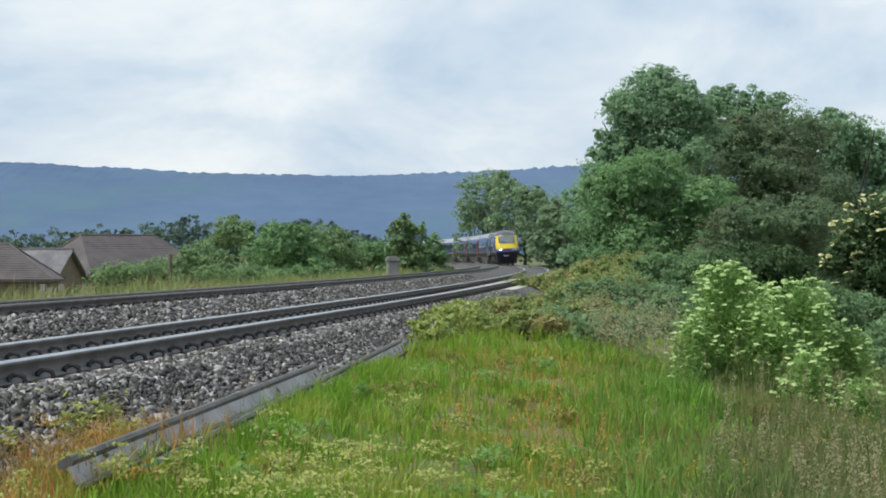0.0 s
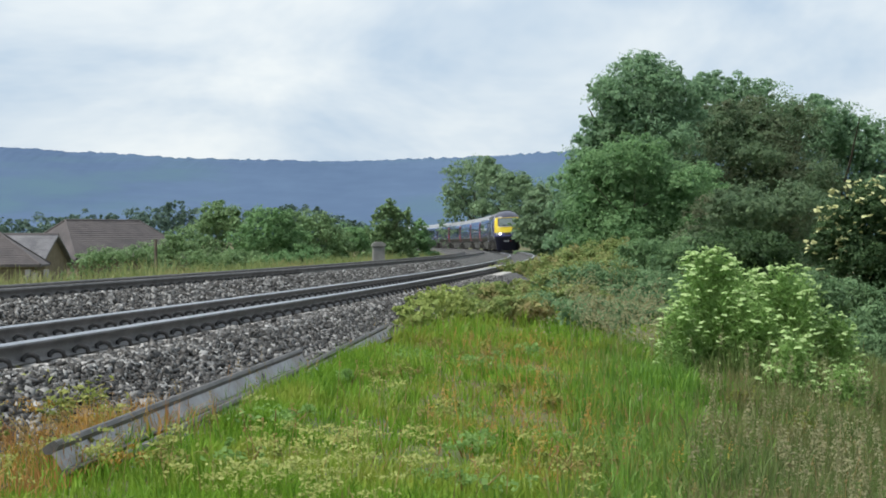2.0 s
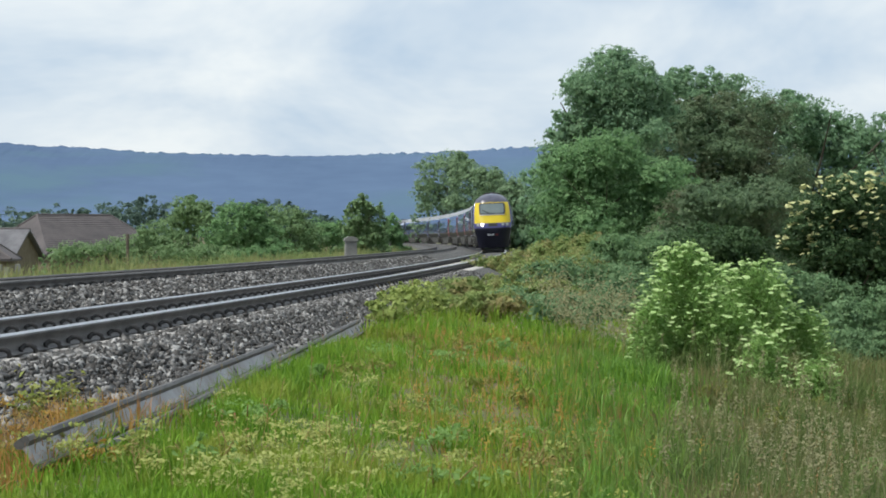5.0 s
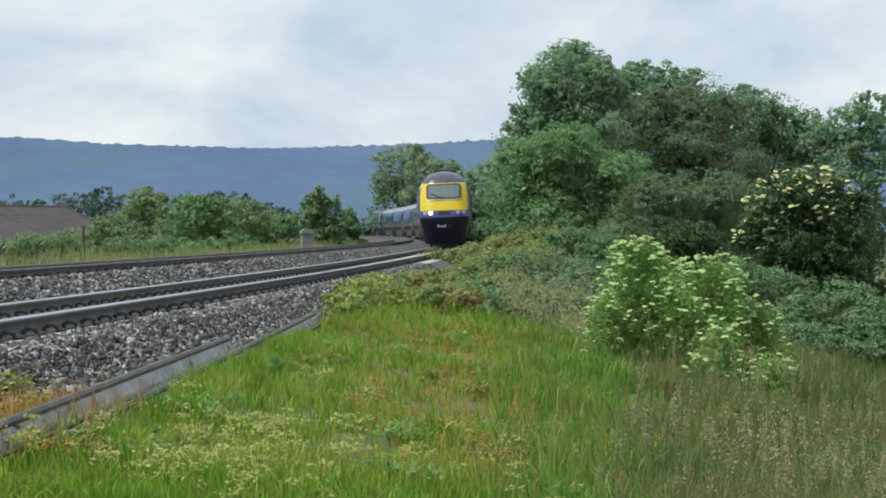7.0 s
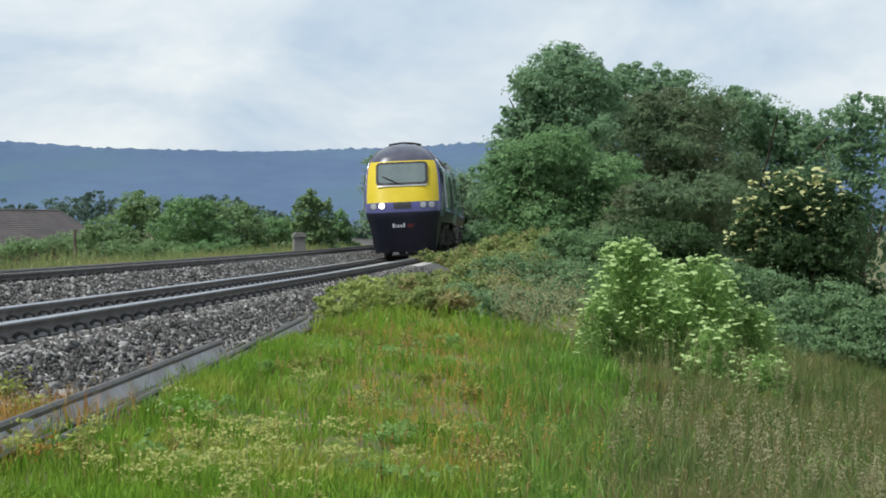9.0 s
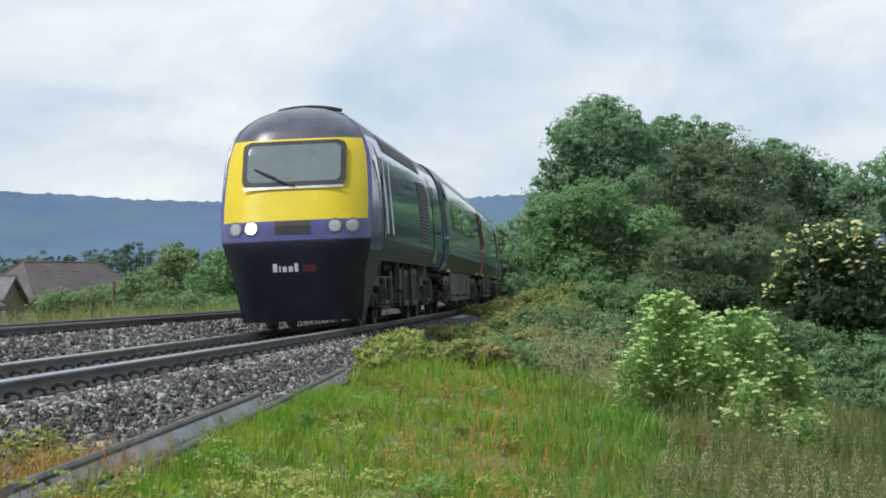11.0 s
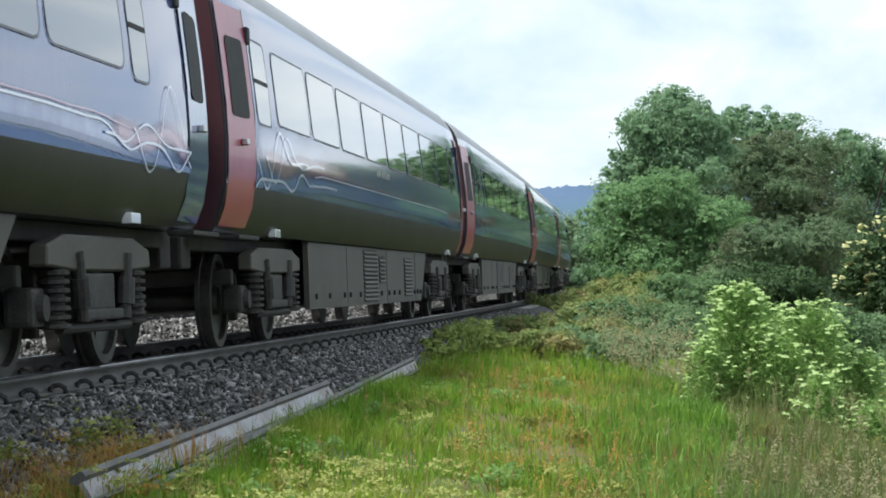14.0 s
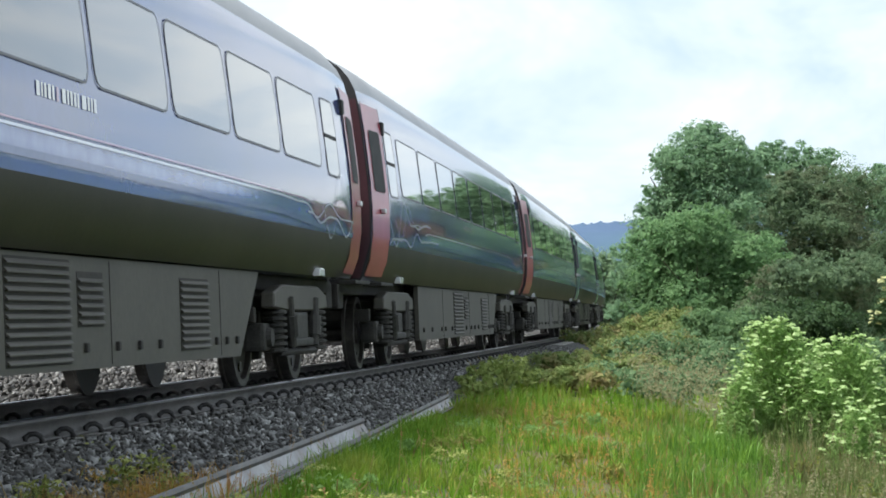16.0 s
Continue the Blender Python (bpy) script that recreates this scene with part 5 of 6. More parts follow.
# ---- low plants near the camera ----
UMBEL = head_mesh("flower_head", 0.066, 9, M["floret"], 9)
SPENT = head_mesh("flower_head", 0.045, 8, M["spent"], 10)


def hemlock(x, y, height, wide, seed, heads=110, lush=1.0, tone="fern", head=None):
    """A tall umbellifer: a branching stem, ferny leaves, greenish-white flower heads over a rounded outline."""
    r = np.random.default_rng(seed)
    ob = new("hemlock_plant")
    ob.matrix_basis = pose(x, y, float(ground_z(x, y)))
    tagged(ob, "tall green umbellifer plant with flat greenish-white flower heads", "wild plant", "umbellifers")
    bm = bmesh.new()
    top = Vector((0.05 * wide, 0, height * 0.96))
    rod(bm, (0, 0, -0.08), top, 0.016 * min(1, height), 0.006, 7)
    lc, ln = [], []
    for k in range(heads):
        u = 1 - r.random() ** 1.25 * 0.82
        a = 2 * math.pi * r.random()
        g = wide * math.sqrt(max(0.0, 1 - ((u - 0.34) / 0.68) ** 2)) * (0.72 + 0.36 * r.random())
        q = Vector((math.cos(a) * g, math.sin(a) * g, height * u * (0.96 + 0.06 * r.random())))
        p = top * max(0.08, u - 0.10 - 0.5 * g)
        m = p.lerp(q, 0.55) + Vector((0, 0, -0.05 * g))
        rod(bm, p, m, 0.005, 0.004, 4)
        rod(bm, m, q, 0.004, 0.003, 4)
        s = 0.55 + 0.75 * r.random()
        part("flower_head", head or UMBEL, None, ob, at=pose(*q, 28 * (r.random() - 0.3), 44 * (r.random() - 0.5), 360 * r.random()) @ Matrix.Scale(s, 4))
        for _ in range(int(26 * lush)):
            w = r.random()
            lc.append(p.lerp(q, 0.25 + 0.72 * w) + Vector(r.normal(0, 0.055, 3)) + Vector((0, 0, -0.03)))
    part("stem", bm, M[tone], ob)
    for k in range(int(2600 * lush * height)):      # the plant's own lower leaves
        u = r.random() ** 1.3
        a, g = 2 * math.pi * r.random(), wide * math.sqrt(r.random()) * (1.0 - 0.55 * u)
        lc.append(Vector((math.cos(a) * g, math.sin(a) * g, height * u * 0.85)))
    c = np.array(lc)
    c[:, 2] = np.maximum(c[:, 2], 0.02)
    v, f = leaf_sheets(c, np.tile([0, -0.3, 0.8], (len(c), 1)), 0.055, 0.016, r)
    part("foliage", mesh("foliage", v, f), M[tone], ob)
    return ob


for x, y, h, w, n, sd in ((2.62, 25.0, 1.40, 0.56, 200, 1), (3.46, 25.3, 1.36, 0.60, 200, 2), (3.05, 25.9, 1.32, 0.56, 110, 3), (4.0, 25.4, 1.0, 0.36, 70, 4), (2.25, 24.6, 0.80, 0.30, 40, 5), (3.05, 24.7, 0.95, 0.42, 70, 8), (3.25, 23.3, 0.62, 0.32, 40, 6), (3.75, 23.0, 0.50, 0.30, 26, 7)):
    hemlock(x, y, h, w, 300 + sd, n)


def low_bush(name, label, x, y, wide, high, m, count, leaf, seed, stalks=4):
    """A low tangle of leaves on arching stems."""
    r = np.random.default_rng(seed)
    ob = new(name)
    z = float(ground_z(x, y))
    ob.matrix_basis = pose(x, y, z)
    tagged(ob, label, "wild plant", "undergrowth beside the line")
    for k in range(stalks):
        a = 2 * math.pi * r.random()
        g = wide * (0.3 + 0.5 * r.random())
        bm = bmesh.new()
        rod(bm, (0, 0, -0.05), (math.cos(a) * g, math.sin(a) * g, high * (0.7 + 0.45 * r.random())), 0.008, 0.003, 5)
        part("stem", bm, M["dry"], ob)
    lumps = [(r.normal() * wide * 0.32, r.normal() * wide * 0.3, high * (0.35 + 0.3 * r.random()), wide * (0.3 + 0.25 * r.random()), high * (0.3 + 0.25 * r.random())) for _ in range(7)]
    part("foliage", crown_mesh("foliage", lumps, count, leaf, seed + 1, clump=0.35, sats=4), M[m], ob)
    return ob


def at_view(x, y, z):
    """The place on the level z in that direction at 3.5 s."""
    d = (0.693 - z) * 4107 / (y - 423.8)
    return (x - 784) * d / 4107, d


r0 = np.random.default_rng(77)
low_bush("bramble", "bramble with pale yellow-green leaves at the ballast edge", *at_view(735, 572, -0.43), 0.7, 0.52, "pale", 2000, 0.055, 500)
low_bush("dry_weed", "small dry weed growing beside the rail", -2.63, 21.7, 0.16, 0.2, "dry", 160, 0.022, 504, stalks=6)
low_bush("bramble", "bramble with pale yellow-green leaves at the ballast edge", *at_view(690, 580, -0.43), 0.4, 0.25, "pale", 900, 0.05, 502)
for k, (x, y, w, h, m, n, leaf) in enumerate((
        (800, 538, 0.8, 0.3, "bramble", 1800, 0.06), (870, 540, 1.0, 0.45, "bramble", 2400, 0.06), (940, 535, 1.1, 0.6, "bramble", 2600, 0.06), (930, 560, 0.9, 0.4, "nettle", 2200, 0.055),
        (1000, 540, 1.1, 0.75, "nettle", 3200, 0.06), (1060, 548, 1.1, 0.8, "nettle", 3200, 0.06), (1040, 575, 0.9, 0.5, "nettle", 2400, 0.055), (1120, 545, 1.2, 0.95, "nettle", 3200, 0.06),
        (980, 505, 1.4, 0.8, "bramble", 2600, 0.08), (1060, 505, 1.6, 1.0, "bramble", 2800, 0.08), (1140, 505, 1.8, 1.3, "dull", 3200, 0.09), (1220, 520, 1.6, 1.5, "dull", 3200, 0.09),
        (900, 490, 1.4, 0.6, "bramble", 2200, 0.08), (960, 482, 1.8, 0.8, "bramble", 2200, 0.1), (1450, 590, 1.5, 1.1, "nettle", 4200, 0.07), (1520, 600, 1.5, 1.0, "nettle", 4200, 0.07), (1480, 640, 1.0, 0.6, "nettle", 3200, 0.055),
        (1560, 660, 1.0, 0.6, "nettle", 3200, 0.055), (1400, 560, 1.6, 1.3, "dull", 3600, 0.08), (1600, 620, 1.6, 1.0, "nettle", 4000, 0.07), (1320, 545, 1.5, 1.5, "dull", 3400, 0.08))):
    fx, fy = at_view(x, y, -0.75)
    for _ in range(6):
        fy = (0.693 - float(ground_z(fx, fy))) * 4107 / (y - 423.8)
        fx = (x - 784) * fy / 4107
    low_bush("bramble" if m == "bramble" else "nettle_clump", {"bramble": "low bramble with yellowish and browning leaves", "nettle": "blue-green clump of nettles", "dull": "dull green tangle of climbing weeds"}[m], fx, fy, w, h, m, n, leaf, 510 + 2 * k)


def blades(name, n, yr, xf, height, width, material, seed, label, spread=0.85, keep=None, tuft=11, loose=0.045):
    """Bending blades that grow in tufts, joined; xf gives the strip's left and right edge at each distance."""
    r = np.random.default_rng(seed)
    k = n // tuft
    y = yr[0] + (yr[1] - yr[0]) * r.random(k) ** 1.6
    lo, hi = xf(y)
    x = lo + (hi - lo) * r.random(k)
    if keep is not None:
        q = keep(x, y, r)
        x, y = x[q], y[q]
        k = len(x)
    size = (0.55 + 0.65 * r.random(k)) * (0.9 + 0.25 * np.sin(x * 2.3 + 1.1 * np.sin(y * 1.3)) * np.sin(y * 1.1))
    n = k * tuft
    ox, oy = r.normal(0, loose, n), r.normal(0, loose, n)
    x, y, size = np.repeat(x, tuft) + ox, np.repeat(y, tuft) + oy, np.repeat(size, tuft)
    z = ground_z(x, y) - 0.02
    h = height * size * (0.5 + 0.7 * r.random(n))
    a, lean = np.arctan2(oy, ox) + r.normal(0, 0.9, n), spread * h * r.random(n) ** 1.3
    fx, fy = np.cos(a) * lean, np.sin(a) * lean
    b = 2 * np.pi * r.random(n)
    wx, wy = np.cos(b) * width / 2 * (0.7 + 0.6 * r.random(n)), np.sin(b) * width / 2
    v = np.stack([np.stack([x - wx, y - wy, z], -1), np.stack([x + wx, y + wy, z], -1), np.stack([x + wx * 0.8 + fx * 0.35, y + wy * 0.8 + fy * 0.35, z + h * 0.6], -1),
                  np.stack([x - wx * 0.8 + fx * 0.35, y - wy * 0.8 + fy * 0.35, z + h * 0.6], -1), np.stack([x + fx, y + fy, z + h * (1 - 0.3 * lean / (h + 1e-6))], -1)], 1)
    f = np.array([(0, 1, 2), (0, 2, 3), (3, 2, 4)])
    return tagged(part(name, mesh(name, v.reshape(-1, 3), (f[None] + 5 * np.arange(n)[:, None, None]).reshape(-1, 3)), M[material]), label, "grass", kind="stuff")


def topped(name, n, yr, xf, height, material, seed, label, heads, bits, bit, shape, spread=0.3, keep=None):
    """Thin stalks that each carry several loose heads of small pieces; shape: how wide and how tall a head is."""
    r = np.random.default_rng(seed)
    y = yr[0] + (yr[1] - yr[0]) * r.random(n) ** 1.3
    lo, hi = xf(y)
    x = lo + (hi - lo) * r.random(n)
    if keep is not None:
        q = keep(x, y, r)
        x, y = x[q], y[q]
        n = len(x)
    z = ground_z(x, y) - 0.02
    h = height * (0.55 + 0.6 * r.random(n))
    foot = np.stack([x, y, z], -1)
    tip = foot + np.stack([r.normal(0, spread, n) * h, r.normal(0, spread, n) * h, h], -1)
    a, b = np.repeat(foot, heads, 0), np.repeat(tip, heads, 0)
    k = len(a)
    u = (0.45 + 0.4 * r.random(k))[:, None]
    p = a + (b - a) * u
    q = b + r.normal(0, 1, (k, 3)) * np.array([1, 1, 0.45]) * (0.22 * np.repeat(h, heads))[:, None] * (heads > 1)

    def strips(s, e, w):
        d = np.stack([r.normal(0, 1, len(s)), r.normal(0, 1, len(s)), np.zeros(len(s))], -1)
        d *= (w / np.linalg.norm(d, axis=1))[:, None]
        return np.stack([s - d, s + d, e + d * 0.5, e - d * 0.5], 1).reshape(-1, 3)
    v = np.vstack([strips(foot, tip, 0.0025), strips(p, q, 0.0018)])
    i = np.arange(len(v) // 4)[:, None, None] * 4
    f = (np.array([(0, 1, 2), (0, 2, 3)])[None] + i).reshape(-1, 3)
    c = np.repeat(q, bits, 0) + r.normal(0, 1, (k * bits, 3)) * np.array([shape[0], shape[0], shape[1]])
    v2, f2 = leaf_sheets(c, np.tile([0, -0.3, 0.8], (len(c), 1)), bit, bit * 0.6, r)
    return tagged(part(name, mesh(name, np.vstack([v, v2]), np.vstack([f, f2 + len(v)])), M[material]), label, "wild plants", kind="stuff")


def near_strip(y):
    return np.interp(y, LINE_Y, LINE_X) + 1.5, 0.21 * y + 0.6


def across(x, y):
    """How far to the right a place lies for its distance from where the camera stands."""
    return x / y


blades("grass", 150000, (9.2, 30), near_strip, 0.17, 0.0085, "grass", 61, "uncut bright green and yellowing grass",
       keep=lambda x, y, r: r.random(len(x)) < np.clip((0.115 - across(x, y)) / 0.06, 0.0, 1) * (0.62 + 0.38 * np.sin(x * 3.1 + np.sin(y * 1.9)) * np.sin(y * 2.3)))
blades("grass", 46000, (9.2, 30), lambda y: (0.03 * y, 0.21 * y + 0.6), 0.24, 0.010, "lush", 70, "longer lush blue-green grass",
       keep=lambda x, y, r: r.random(len(x)) < np.clip((across(x, y) - 0.035) / 0.03, 0, 1) * np.clip((0.15 - across(x, y)) / 0.05, 0.12, 1))
blades("grass", 30000, (26, 60), near_strip, 0.26, 0.016, "grass", 62, "uncut green and yellowing grass", keep=lambda x, y, r: r.random(len(x)) < np.clip((0.10 - across(x, y)) / 0.05, 0.05, 1))
blades("dry_grass", 30000, (9.2, 32), near_strip, 0.19, 0.005, "dry", 63, "dry brown and reddish seed stalks among the grass", tuft=6, loose=0.07,
       keep=lambda x, y, r: r.random(len(x)) < np.clip(np.sin(x * 1.9 + 2.0 * np.sin(y * 0.43) + 0.5) * np.sin(y * 0.61 + x * 0.5) - 0.1, 0.01, 0.8))
blades("rough_grass", 90000, (9.5, 34), lambda y: (0.08 * y, 0.21 * y + 0.8), 0.30, 0.009, "rough", 66, "taller dull green rough grass and weeds", keep=lambda x, y, r: r.random(len(x)) < np.clip((across(x, y) - 0.09) / 0.05, 0.0, 0.95))
_ga, _gb = at_view(600, 612, -0.41), at_view(330, 755, -0.43)
blades("grass", 9000, (_gb[1], _ga[1]), lambda y: (np.interp(y, (_gb[1], _ga[1]), (_gb[0], _ga[0])) + 0.06, np.interp(y, (_gb[1], _ga[1]), (_gb[0], _ga[0])) + 0.4), 0.2, 0.009, "grass", 76, "tall grass against the discarded rail")
blades("rough_grass", 26000, (24, 52), lambda y: (0.10 * y, 0.23 * y), 0.42, 0.014, "rough", 75, "dull green rough grass on the bank")
blades("sorrel", 17000, (12.5, 27), lambda y: (0 * y - 0.9, 0 * y + 1.7), 0.14, 0.007, "sorrel", 67, "orange-brown dry sorrel among the grass", tuft=6, loose=0.05, spread=1.3,
       keep=lambda x, y, r: r.random(len(x)) < np.exp(-((x - 0.55) / 0.5) ** 2) * (0.15 + 0.85 * np.sin(x * 4 + y * 1.7) ** 4))
blades("dry_grass", 12000, (9.2, 18), lambda y: (0.12 * y, 0.21 * y + 0.5), 0.24, 0.006, "plume", 69, "dull brown dry grass among the weeds", keep=lambda x, y, r: r.random(len(x)) < np.clip((across(x, y) - 0.125) / 0.05, 0, 0.8))
topped("spent_cow_parsley", 380, (9.4, 17), lambda y: (np.interp(y, LINE_Y, LINE_X) + 1.7, 0.07 * y), 0.21, "spent", 71, "pale yellow-green spent umbels among the grass", 4, 13, 0.023, (0.026, 0.008), 0.55,
       keep=lambda x, y, r: r.random(len(x)) < np.clip((15.5 - y) / 4, 0.08, 1) * np.clip((0.06 - across(x, y)) / 0.05, 0.1, 1) * np.sin(x * 2.2 + y * 0.9 + np.sin(y * 2.1)) ** 4)
topped("sorrel_heads", 300, (13, 26), lambda y: (0 * y - 0.7, 0 * y + 1.5), 0.24, "sorrel", 72, "reddish orange sorrel seed heads", 2, 16, 0.014, (0.007, 0.035), 0.2,
       keep=lambda x, y, r: r.random(len(x)) < np.exp(-((x - 0.5) / 0.55) ** 2) * (0.3 + 0.7 * np.sin(x * 4 + y * 1.7) ** 2))
topped("feathery_grass", 330, (10, 25), lambda y: (0.075 * y, 0.20 * y + 0.3), 0.48, "plume", 73, "feathery buff grass heads above dull weeds", 1, 30, 0.018, (0.012, 0.045), 0.22,
       keep=lambda x, y, r: r.random(len(x)) < np.clip((across(x, y) - 0.08) / 0.06, 0.1, 1))
topped("dead_stalks", 45, (23, 30), lambda y: (0.045 * y, 0.085 * y), 0.75, "plume", 74, "grey-brown dead stalks before the nettles", 3, 16, 0.03, (0.04, 0.06), 0.2)
topped("seed_stalks", 500, (10, 28), near_strip, 0.30, "dry", 68, "tall pale seed stalks above the grass", 1, 9, 0.013, (0.005, 0.022), 0.25)
for k, (x, y, w, h, m, n) in enumerate(((20, 745, 0.42, 0.26, "dry", 420), (70, 735, 0.36, 0.24, "weed", 420), (-40, 770, 0.4, 0.24, "sorrel", 420), (40, 800, 0.4, 0.22, "dry", 420), (120, 790, 0.34, 0.16, "sorrel", 360), (-90, 740, 0.4, 0.25, "dry", 420),
                                          (90, 830, 0.34, 0.16, "weed", 360), (-20, 700, 0.4, 0.3, "weed", 380), (190, 845, 0.24, 0.14, "sorrel", 260), (-110, 820, 0.4, 0.25, "weed", 420))):
    low_bush("dry_weed", "straggly brown and yellowing weed on the ballast edge", *at_view(x, y, -0.45), w, h, m, n, 0.02, 800 + 2 * k, stalks=7)
for k in range(7):
    low_bush("hedge_bush", "dense leafy hedge bush along the field behind the railway", 46 * math.sin(0.53 + 0.19 * k), 46 * math.cos(0.53 + 0.19 * k), 9, 7 + 1.2 * math.sin(k * 1.7), "hawthorn", 3600, 0.6, 860 + 2 * k)
rh = np.random.default_rng(91)
for k in range(46):
    fy = 10.5 + 15 * rh.random() ** 1.3
    lo, hi = np.interp(fy, LINE_Y, LINE_X) + 1.9, 0.17 * fy + 0.3
    m = ("fern", "weed", "fern", "weed")[k % 4]
    low_bush("meadow_weed", {"fern": "low bright green broad-leaved weed in the grass", "weed": "low yellow-green weed in the grass", "nettle": "low blue-green weed in the grass"}[m],
             float(lo + (hi - lo) * rh.random()), float(fy), 0.12 + 0.2 * rh.random(), 0.08 + 0.12 * rh.random(), m, 320, 0.024, 700 + 2 * k, stalks=2)
blades("sorrel", 5000, (9.2, 14.5), lambda y: (np.interp(y, LINE_Y, LINE_X) + 0.9, np.interp(y, LINE_Y, LINE_X) + 1.9), 0.24, 0.007, "sorrel", 65, "reddish dry sorrel at the ballast edge")
for k, (x, y, h) in enumerate(((60, 770, 0.30), (5, 740, 0.34), (110, 745, 0.28), (-45, 760, 0.35), (150, 770, 0.2), (-80, 800, 0.3), (250, 850, 0.2))):
    fx, fy = at_view(x, y, -0.45)
    hemlock(fx, fy, h, 0.2, 340 + k, heads=9, lush=0.3, tone="weed", head=SPENT)
blades("verge_grass", 44000, (25, 170), lambda y: (np.interp(y, LINE_Y, LINE_X) - 11.5, np.interp(y, LINE_Y, LINE_X) - 6.3), 0.62, 0.022, "verge", 64, "tall pale grass on the far verge", loose=0.2)


# ---- things beside the line ----
def old_rail(p, q, label, holes):
    """A discarded length of rail standing on its foot, with bolt holes near its end."""
    p, q = Vector(p), Vector(q)
    d = q - p
    ob = new("discarded_rail")
    ob.matrix_basis = Matrix.Translation(p) @ pose(0, 0, 0, math.degrees(math.atan2(d.z, math.hypot(d.x, d.y))), 0, -math.degrees(math.atan2(d.x, d.y))) @ pose(0, 0, 0.025, 0, -33, 0)
    tagged(ob, label, "rail", "discarded rails")
    n = d.length
    half = [(a * 1.1, b) for a, b in rail_section(0.0, 0.172)]
    bm = bmesh.new()
    prism(bm, half[:5] + half[-4:], "y", 0, n)
    part("head", bm, M["rail"], ob, "dark rusted head")
    bm = bmesh.new()
    prism(bm, [(0.013, 0.127), (0.012, 0.032), (-0.010, 0.032), (-0.011, 0.127)], "y", 0, n)
    part("web", bm, M["oldweb"], ob, "pale web, sky sheen put into its grey")
    bm = bmesh.new()
    prism(bm, [(0.010, 0.034), (0.03, 0.019), (0.07, 0.011), (0.07, 0.0), (-0.07, 0.0), (-0.07, 0.011), (-0.03, 0.019), (-0.010, 0.034)], "y", 0, n)
    part("foot", bm, M["rail"], ob, "brown rusted foot")
    for y in (n - h for h in holes):
        bm = bmesh.new()
        rod(bm, (0.0, y, 0.075), (0.016, y, 0.075), 0.024, n=12)
        part("bolt_hole", bm, M["rubber"], ob)
    return ob


a = at_view(650, 593, -0.41)
b = at_view(200, 824, -0.43)
c0 = at_view(502, 645, -0.39)
e0 = at_view(75, 842, -0.40)
old_rail((b[0], b[1], -0.52), (a[0], a[1], -0.41), "discarded rail lying at the ballast edge, pale web showing", (0.3, 0.62, 1.2))
old_rail((e0[0], e0[1], -0.40), (c0[0], c0[1], -0.39), "long discarded rail lying in weeds at the ballast edge", (0.3, 2.6))

# concrete post beside the far track
mx, my = px(627, 440, 88)
bm = bmesh.new()
box(bm, -0.24, 0.24, -0.2, 0.2, -0.5, 0.62, 0.04)
bmesh.ops.scale(bm, vec=(0.92, 0.92, 1), verts=[v for v in bm.verts if v.co.z > 0.4])
mp = new("concrete_post")
mp.matrix_basis = pose(mx, 88, 0.0, 0, 0, 8)
part("shaft", bm, M["post"], mp)
bm = bmesh.new()
prism(bm, [(-0.27, 0.62), (0.27, 0.62), (0.24, 0.72), (0.1, 0.8), (-0.1, 0.8), (-0.24, 0.72)], "y", -0.23, 0.23)
part("cap", bm, M["post"], mp, "rounded pale cap")
tagged(mp, "squat grey concrete post with a rounded top on the far verge", "post")
for k, x in enumerate((5, 18, 38)):
    bm = bmesh.new()
    fx, _ = px(x, 470, 70)
    box(bm, -0.08, 0.08, -0.06, 0.06, -2.2, 0.1, 0.015)
    p = part("fence_post", bm, M["post"])
    p.matrix_basis = pose(fx, 70, -0.15 - 0.1 * (k == 1))
    tagged(p, "weathered concrete fence post in the verge", "fence post", "fence posts")

bm = bmesh.new()
rod(bm, (0, 0, -2.5), (0, 0, 0.9), 0.07, 0.06, 8)
wp = part("wooden_pole", bm, M["bark"])
wp.matrix_basis = pose(px(232, 0, 92)[0], 92, 0.0)
tagged(wp, "short dark wooden pole standing in the hedge", "pole")


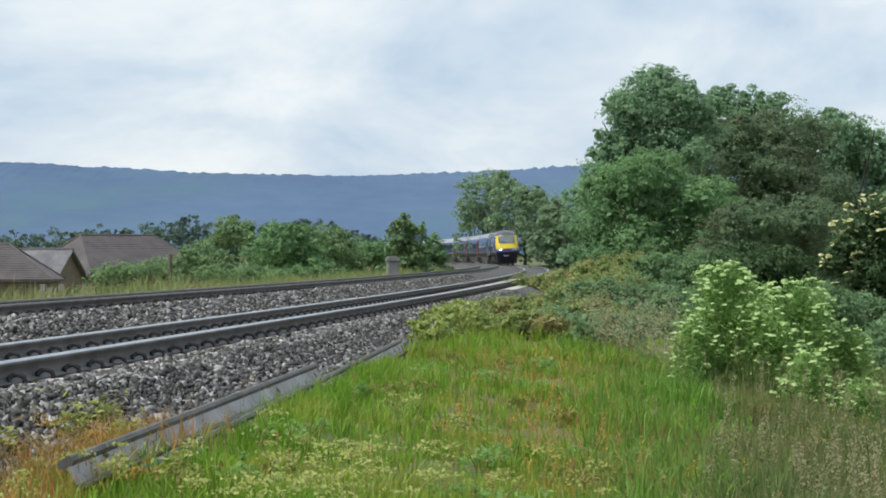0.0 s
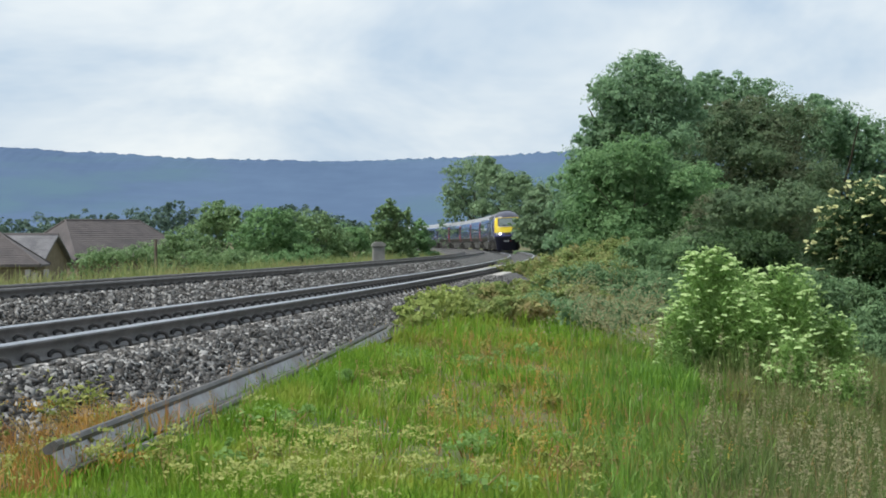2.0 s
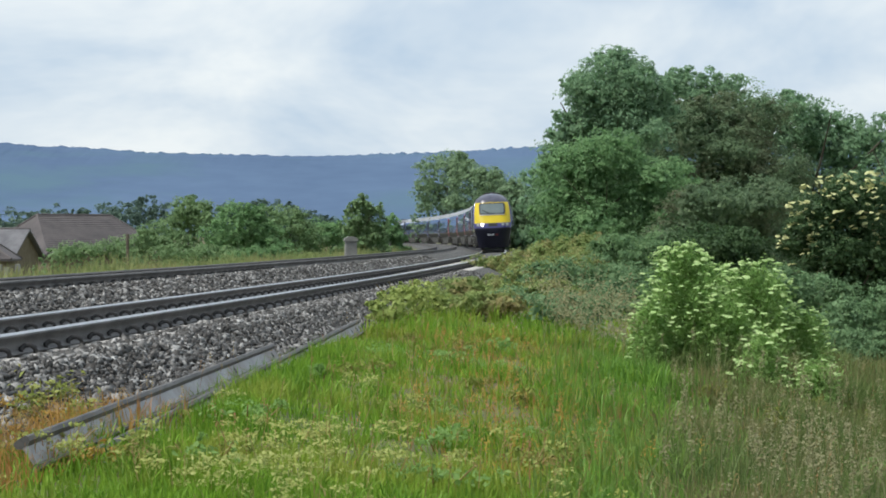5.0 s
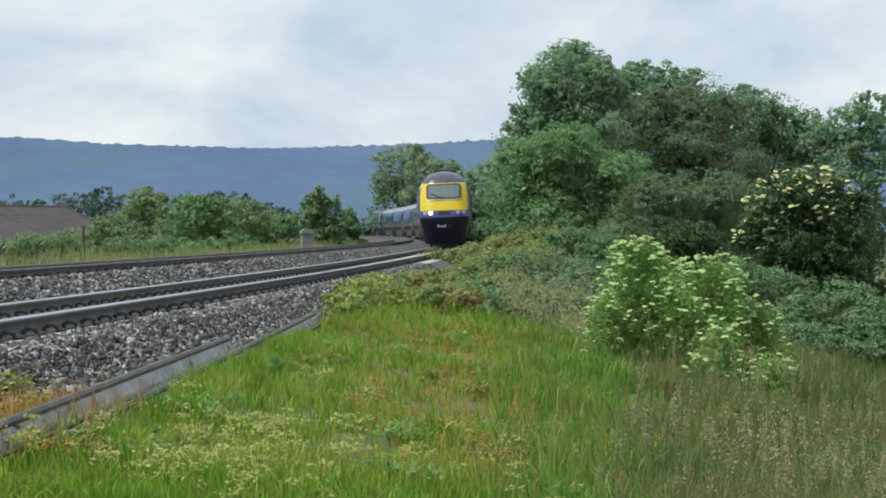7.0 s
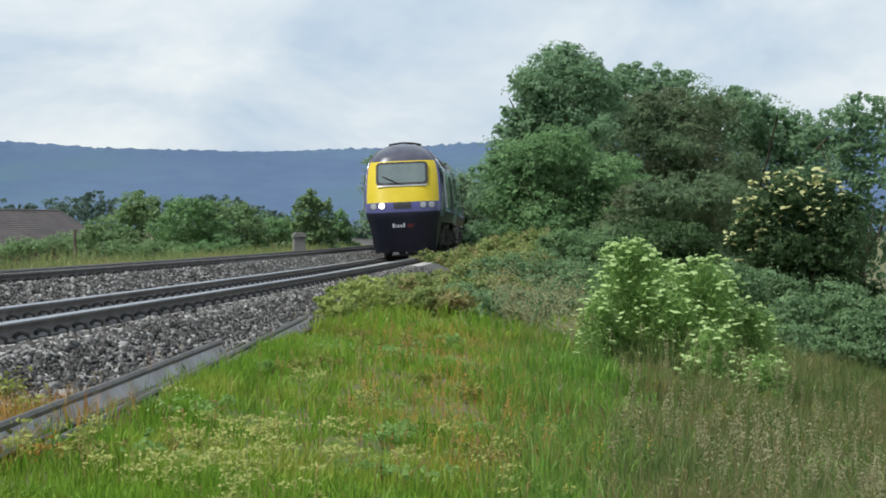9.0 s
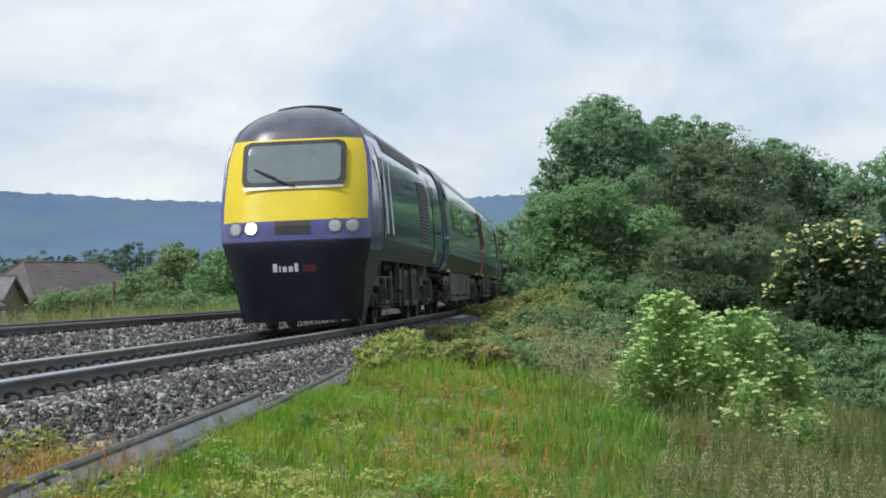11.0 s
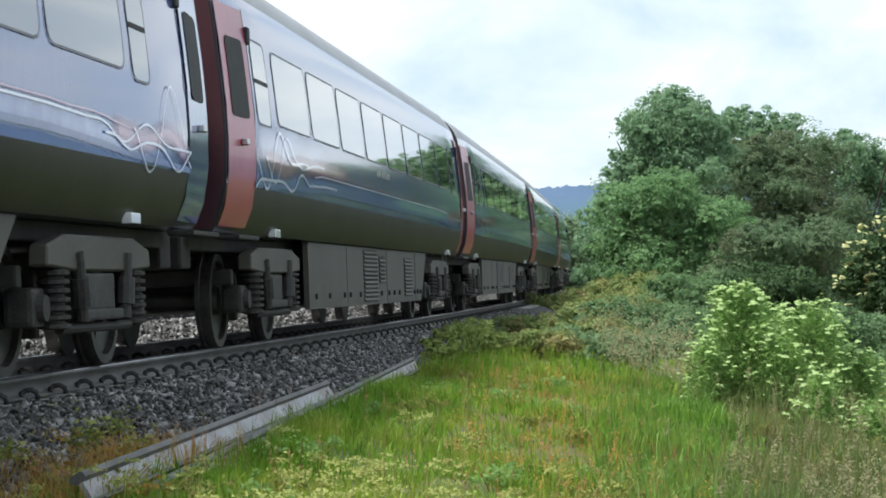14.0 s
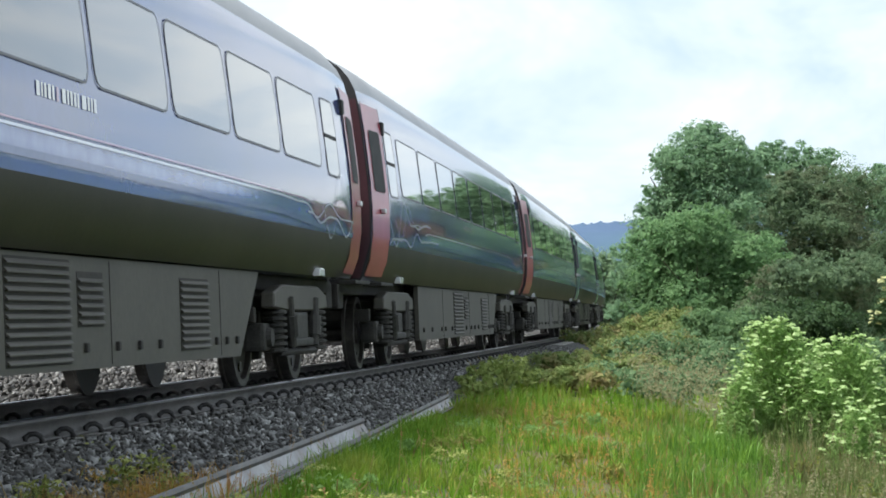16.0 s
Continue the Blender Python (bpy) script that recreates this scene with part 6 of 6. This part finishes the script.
def house(x, y, turn, wide, deep, eave, rise, hip, label, tiles):
    """A bungalow with a tiled roof: hipped (hip > 0) or with gables, windows in its walls."""
    ob = new("house")
    ob.matrix_basis = pose(x, y, float(ground_z(x, y)), 0, 0, turn)
    eave = eave - float(ground_z(x, y))
    tagged(ob, label, "house", "houses below the embankment")
    w, d = wide / 2, deep / 2
    bm = bmesh.new()
    box(bm, -w, w, -d, d, -0.5, eave)
    if not hip:
        for s in (-1, 1):
            prism(bm, [(-d, eave), (d, eave), (0, eave + rise - 0.08)], "x", s * w - 0.15 * (s > 0), s * w + 0.15 * (s < 0))
    part("wall", bm, M["brick"], ob, "buff brick wall")
    o = 0.45
    k = w + o - hip
    v = [(-w - o, -d - o, eave - 0.1), (w + o, -d - o, eave - 0.1), (w + o, d + o, eave - 0.1), (-w - o, d + o, eave - 0.1), (-k, 0, eave + rise), (k, 0, eave + rise)]
    v += [(a, b, c - 0.16) for a, b, c in v]
    f = [(0, 1, 5, 4), (2, 3, 4, 5), (1, 2, 5), (3, 0, 4)]
    f += [tuple(i + 6 for i in q[::-1]) for q in f] + [(1, 0, 6, 7), (2, 1, 7, 8), (3, 2, 8, 9), (0, 3, 9, 6)]
    if not hip:
        f = [(0, 1, 5, 4), (2, 3, 4, 5), (10, 11, 7, 6), (11, 10, 9, 8), (1, 0, 6, 7), (3, 2, 8, 9), (1, 7, 11, 5), (5, 11, 8, 2), (0, 4, 10, 6), (4, 3, 9, 10)]
    roof = part("roof", mesh("roof", v, f, False), M[tiles], ob, "tiled roof")
    # tile courses
    n = 20
    for q in ((0, 1, 5, 4), (3, 2, 5, 4)):
        A, B, C, D = (Vector(v[i]) for i in q)
        nrm = (B - A).cross(D - A).normalized()
        nrm = nrm if nrm.z > 0 else -nrm
        for i in range(n):
            u0, u1 = i / n, (i + 0.92) / n
            quad = [A.lerp(D, u0), B.lerp(C, u0), B.lerp(C, u1), A.lerp(D, u1)]
            lift = [0.04, 0.04, 0.015, 0.015]
            pts = [p + nrm * h for p, h in zip(quad, lift)] + [quad[0] + nrm * 0.005, quad[1] + nrm * 0.005]
            part("tile_course", mesh("tile_course", pts, [(0, 1, 2, 3), (4, 5, 1, 0)]), M[tiles], roof)
    bm = bmesh.new()
    rod(bm, v[4], v[5], 0.13, n=8)
    part("ridge_tiles", bm, M["tile"], roof)
    if hip:
        for i, j in ((0, 4), (3, 4), (1, 5), (2, 5)):
            bm = bmesh.new()
            rod(bm, v[i], v[j], 0.11, n=8)
            part("hip_tiles", bm, M["tile"], roof)
    for s in (-1, 1):
        for u in (-0.3, 0.3):
            bm = bmesh.new()
            box(bm, u * wide - 0.7, u * wide + 0.7, s * d - 0.05, s * d + 0.05, 1.0, 2.1)
            wi = part("window", bm, M["frame"], ob, "white-framed window")
            for e in (-0.33, 0.33):
                bm = bmesh.new()
                box(bm, u * wide + e - 0.28, u * wide + e + 0.28, s * d - 0.06, s * d + 0.06, 1.08, 2.02)
                part("pane", bm, M["glass"], wi)
        bm = bmesh.new()
        box(bm, s * w - 0.05, s * w + 0.05, -0.8, 0.8, 1.1, 2.3)
        wi = part("window", bm, M["frame"], ob, "white-framed window")
        for e in (-0.38, 0.38):
            bm = bmesh.new()
            box(bm, s * w - 0.06, s * w + 0.06, e - 0.33, e + 0.33, 1.18, 2.22)
            part("pane", bm, M["glass"], wi)
    return ob


hx, _ = px(138, 0, 220)
house(hx, 220, 48, 14, 10, -0.5, 3.5, 3.0, "bungalow with a brown hipped tile roof", "tile")
hx, _ = px(-38, 0, 200)
house(hx, 200, -9, 9, 7, -0.7, 2.3, 0, "buff brick house with a grey tiled gable roof", "tilegrey")
hx, _ = px(-143, 0, 185)
house(hx, 185, 5, 15, 8, -0.75, 2.7, 4.0, "bungalow with a dark hipped tile roof", "tile")

motions()
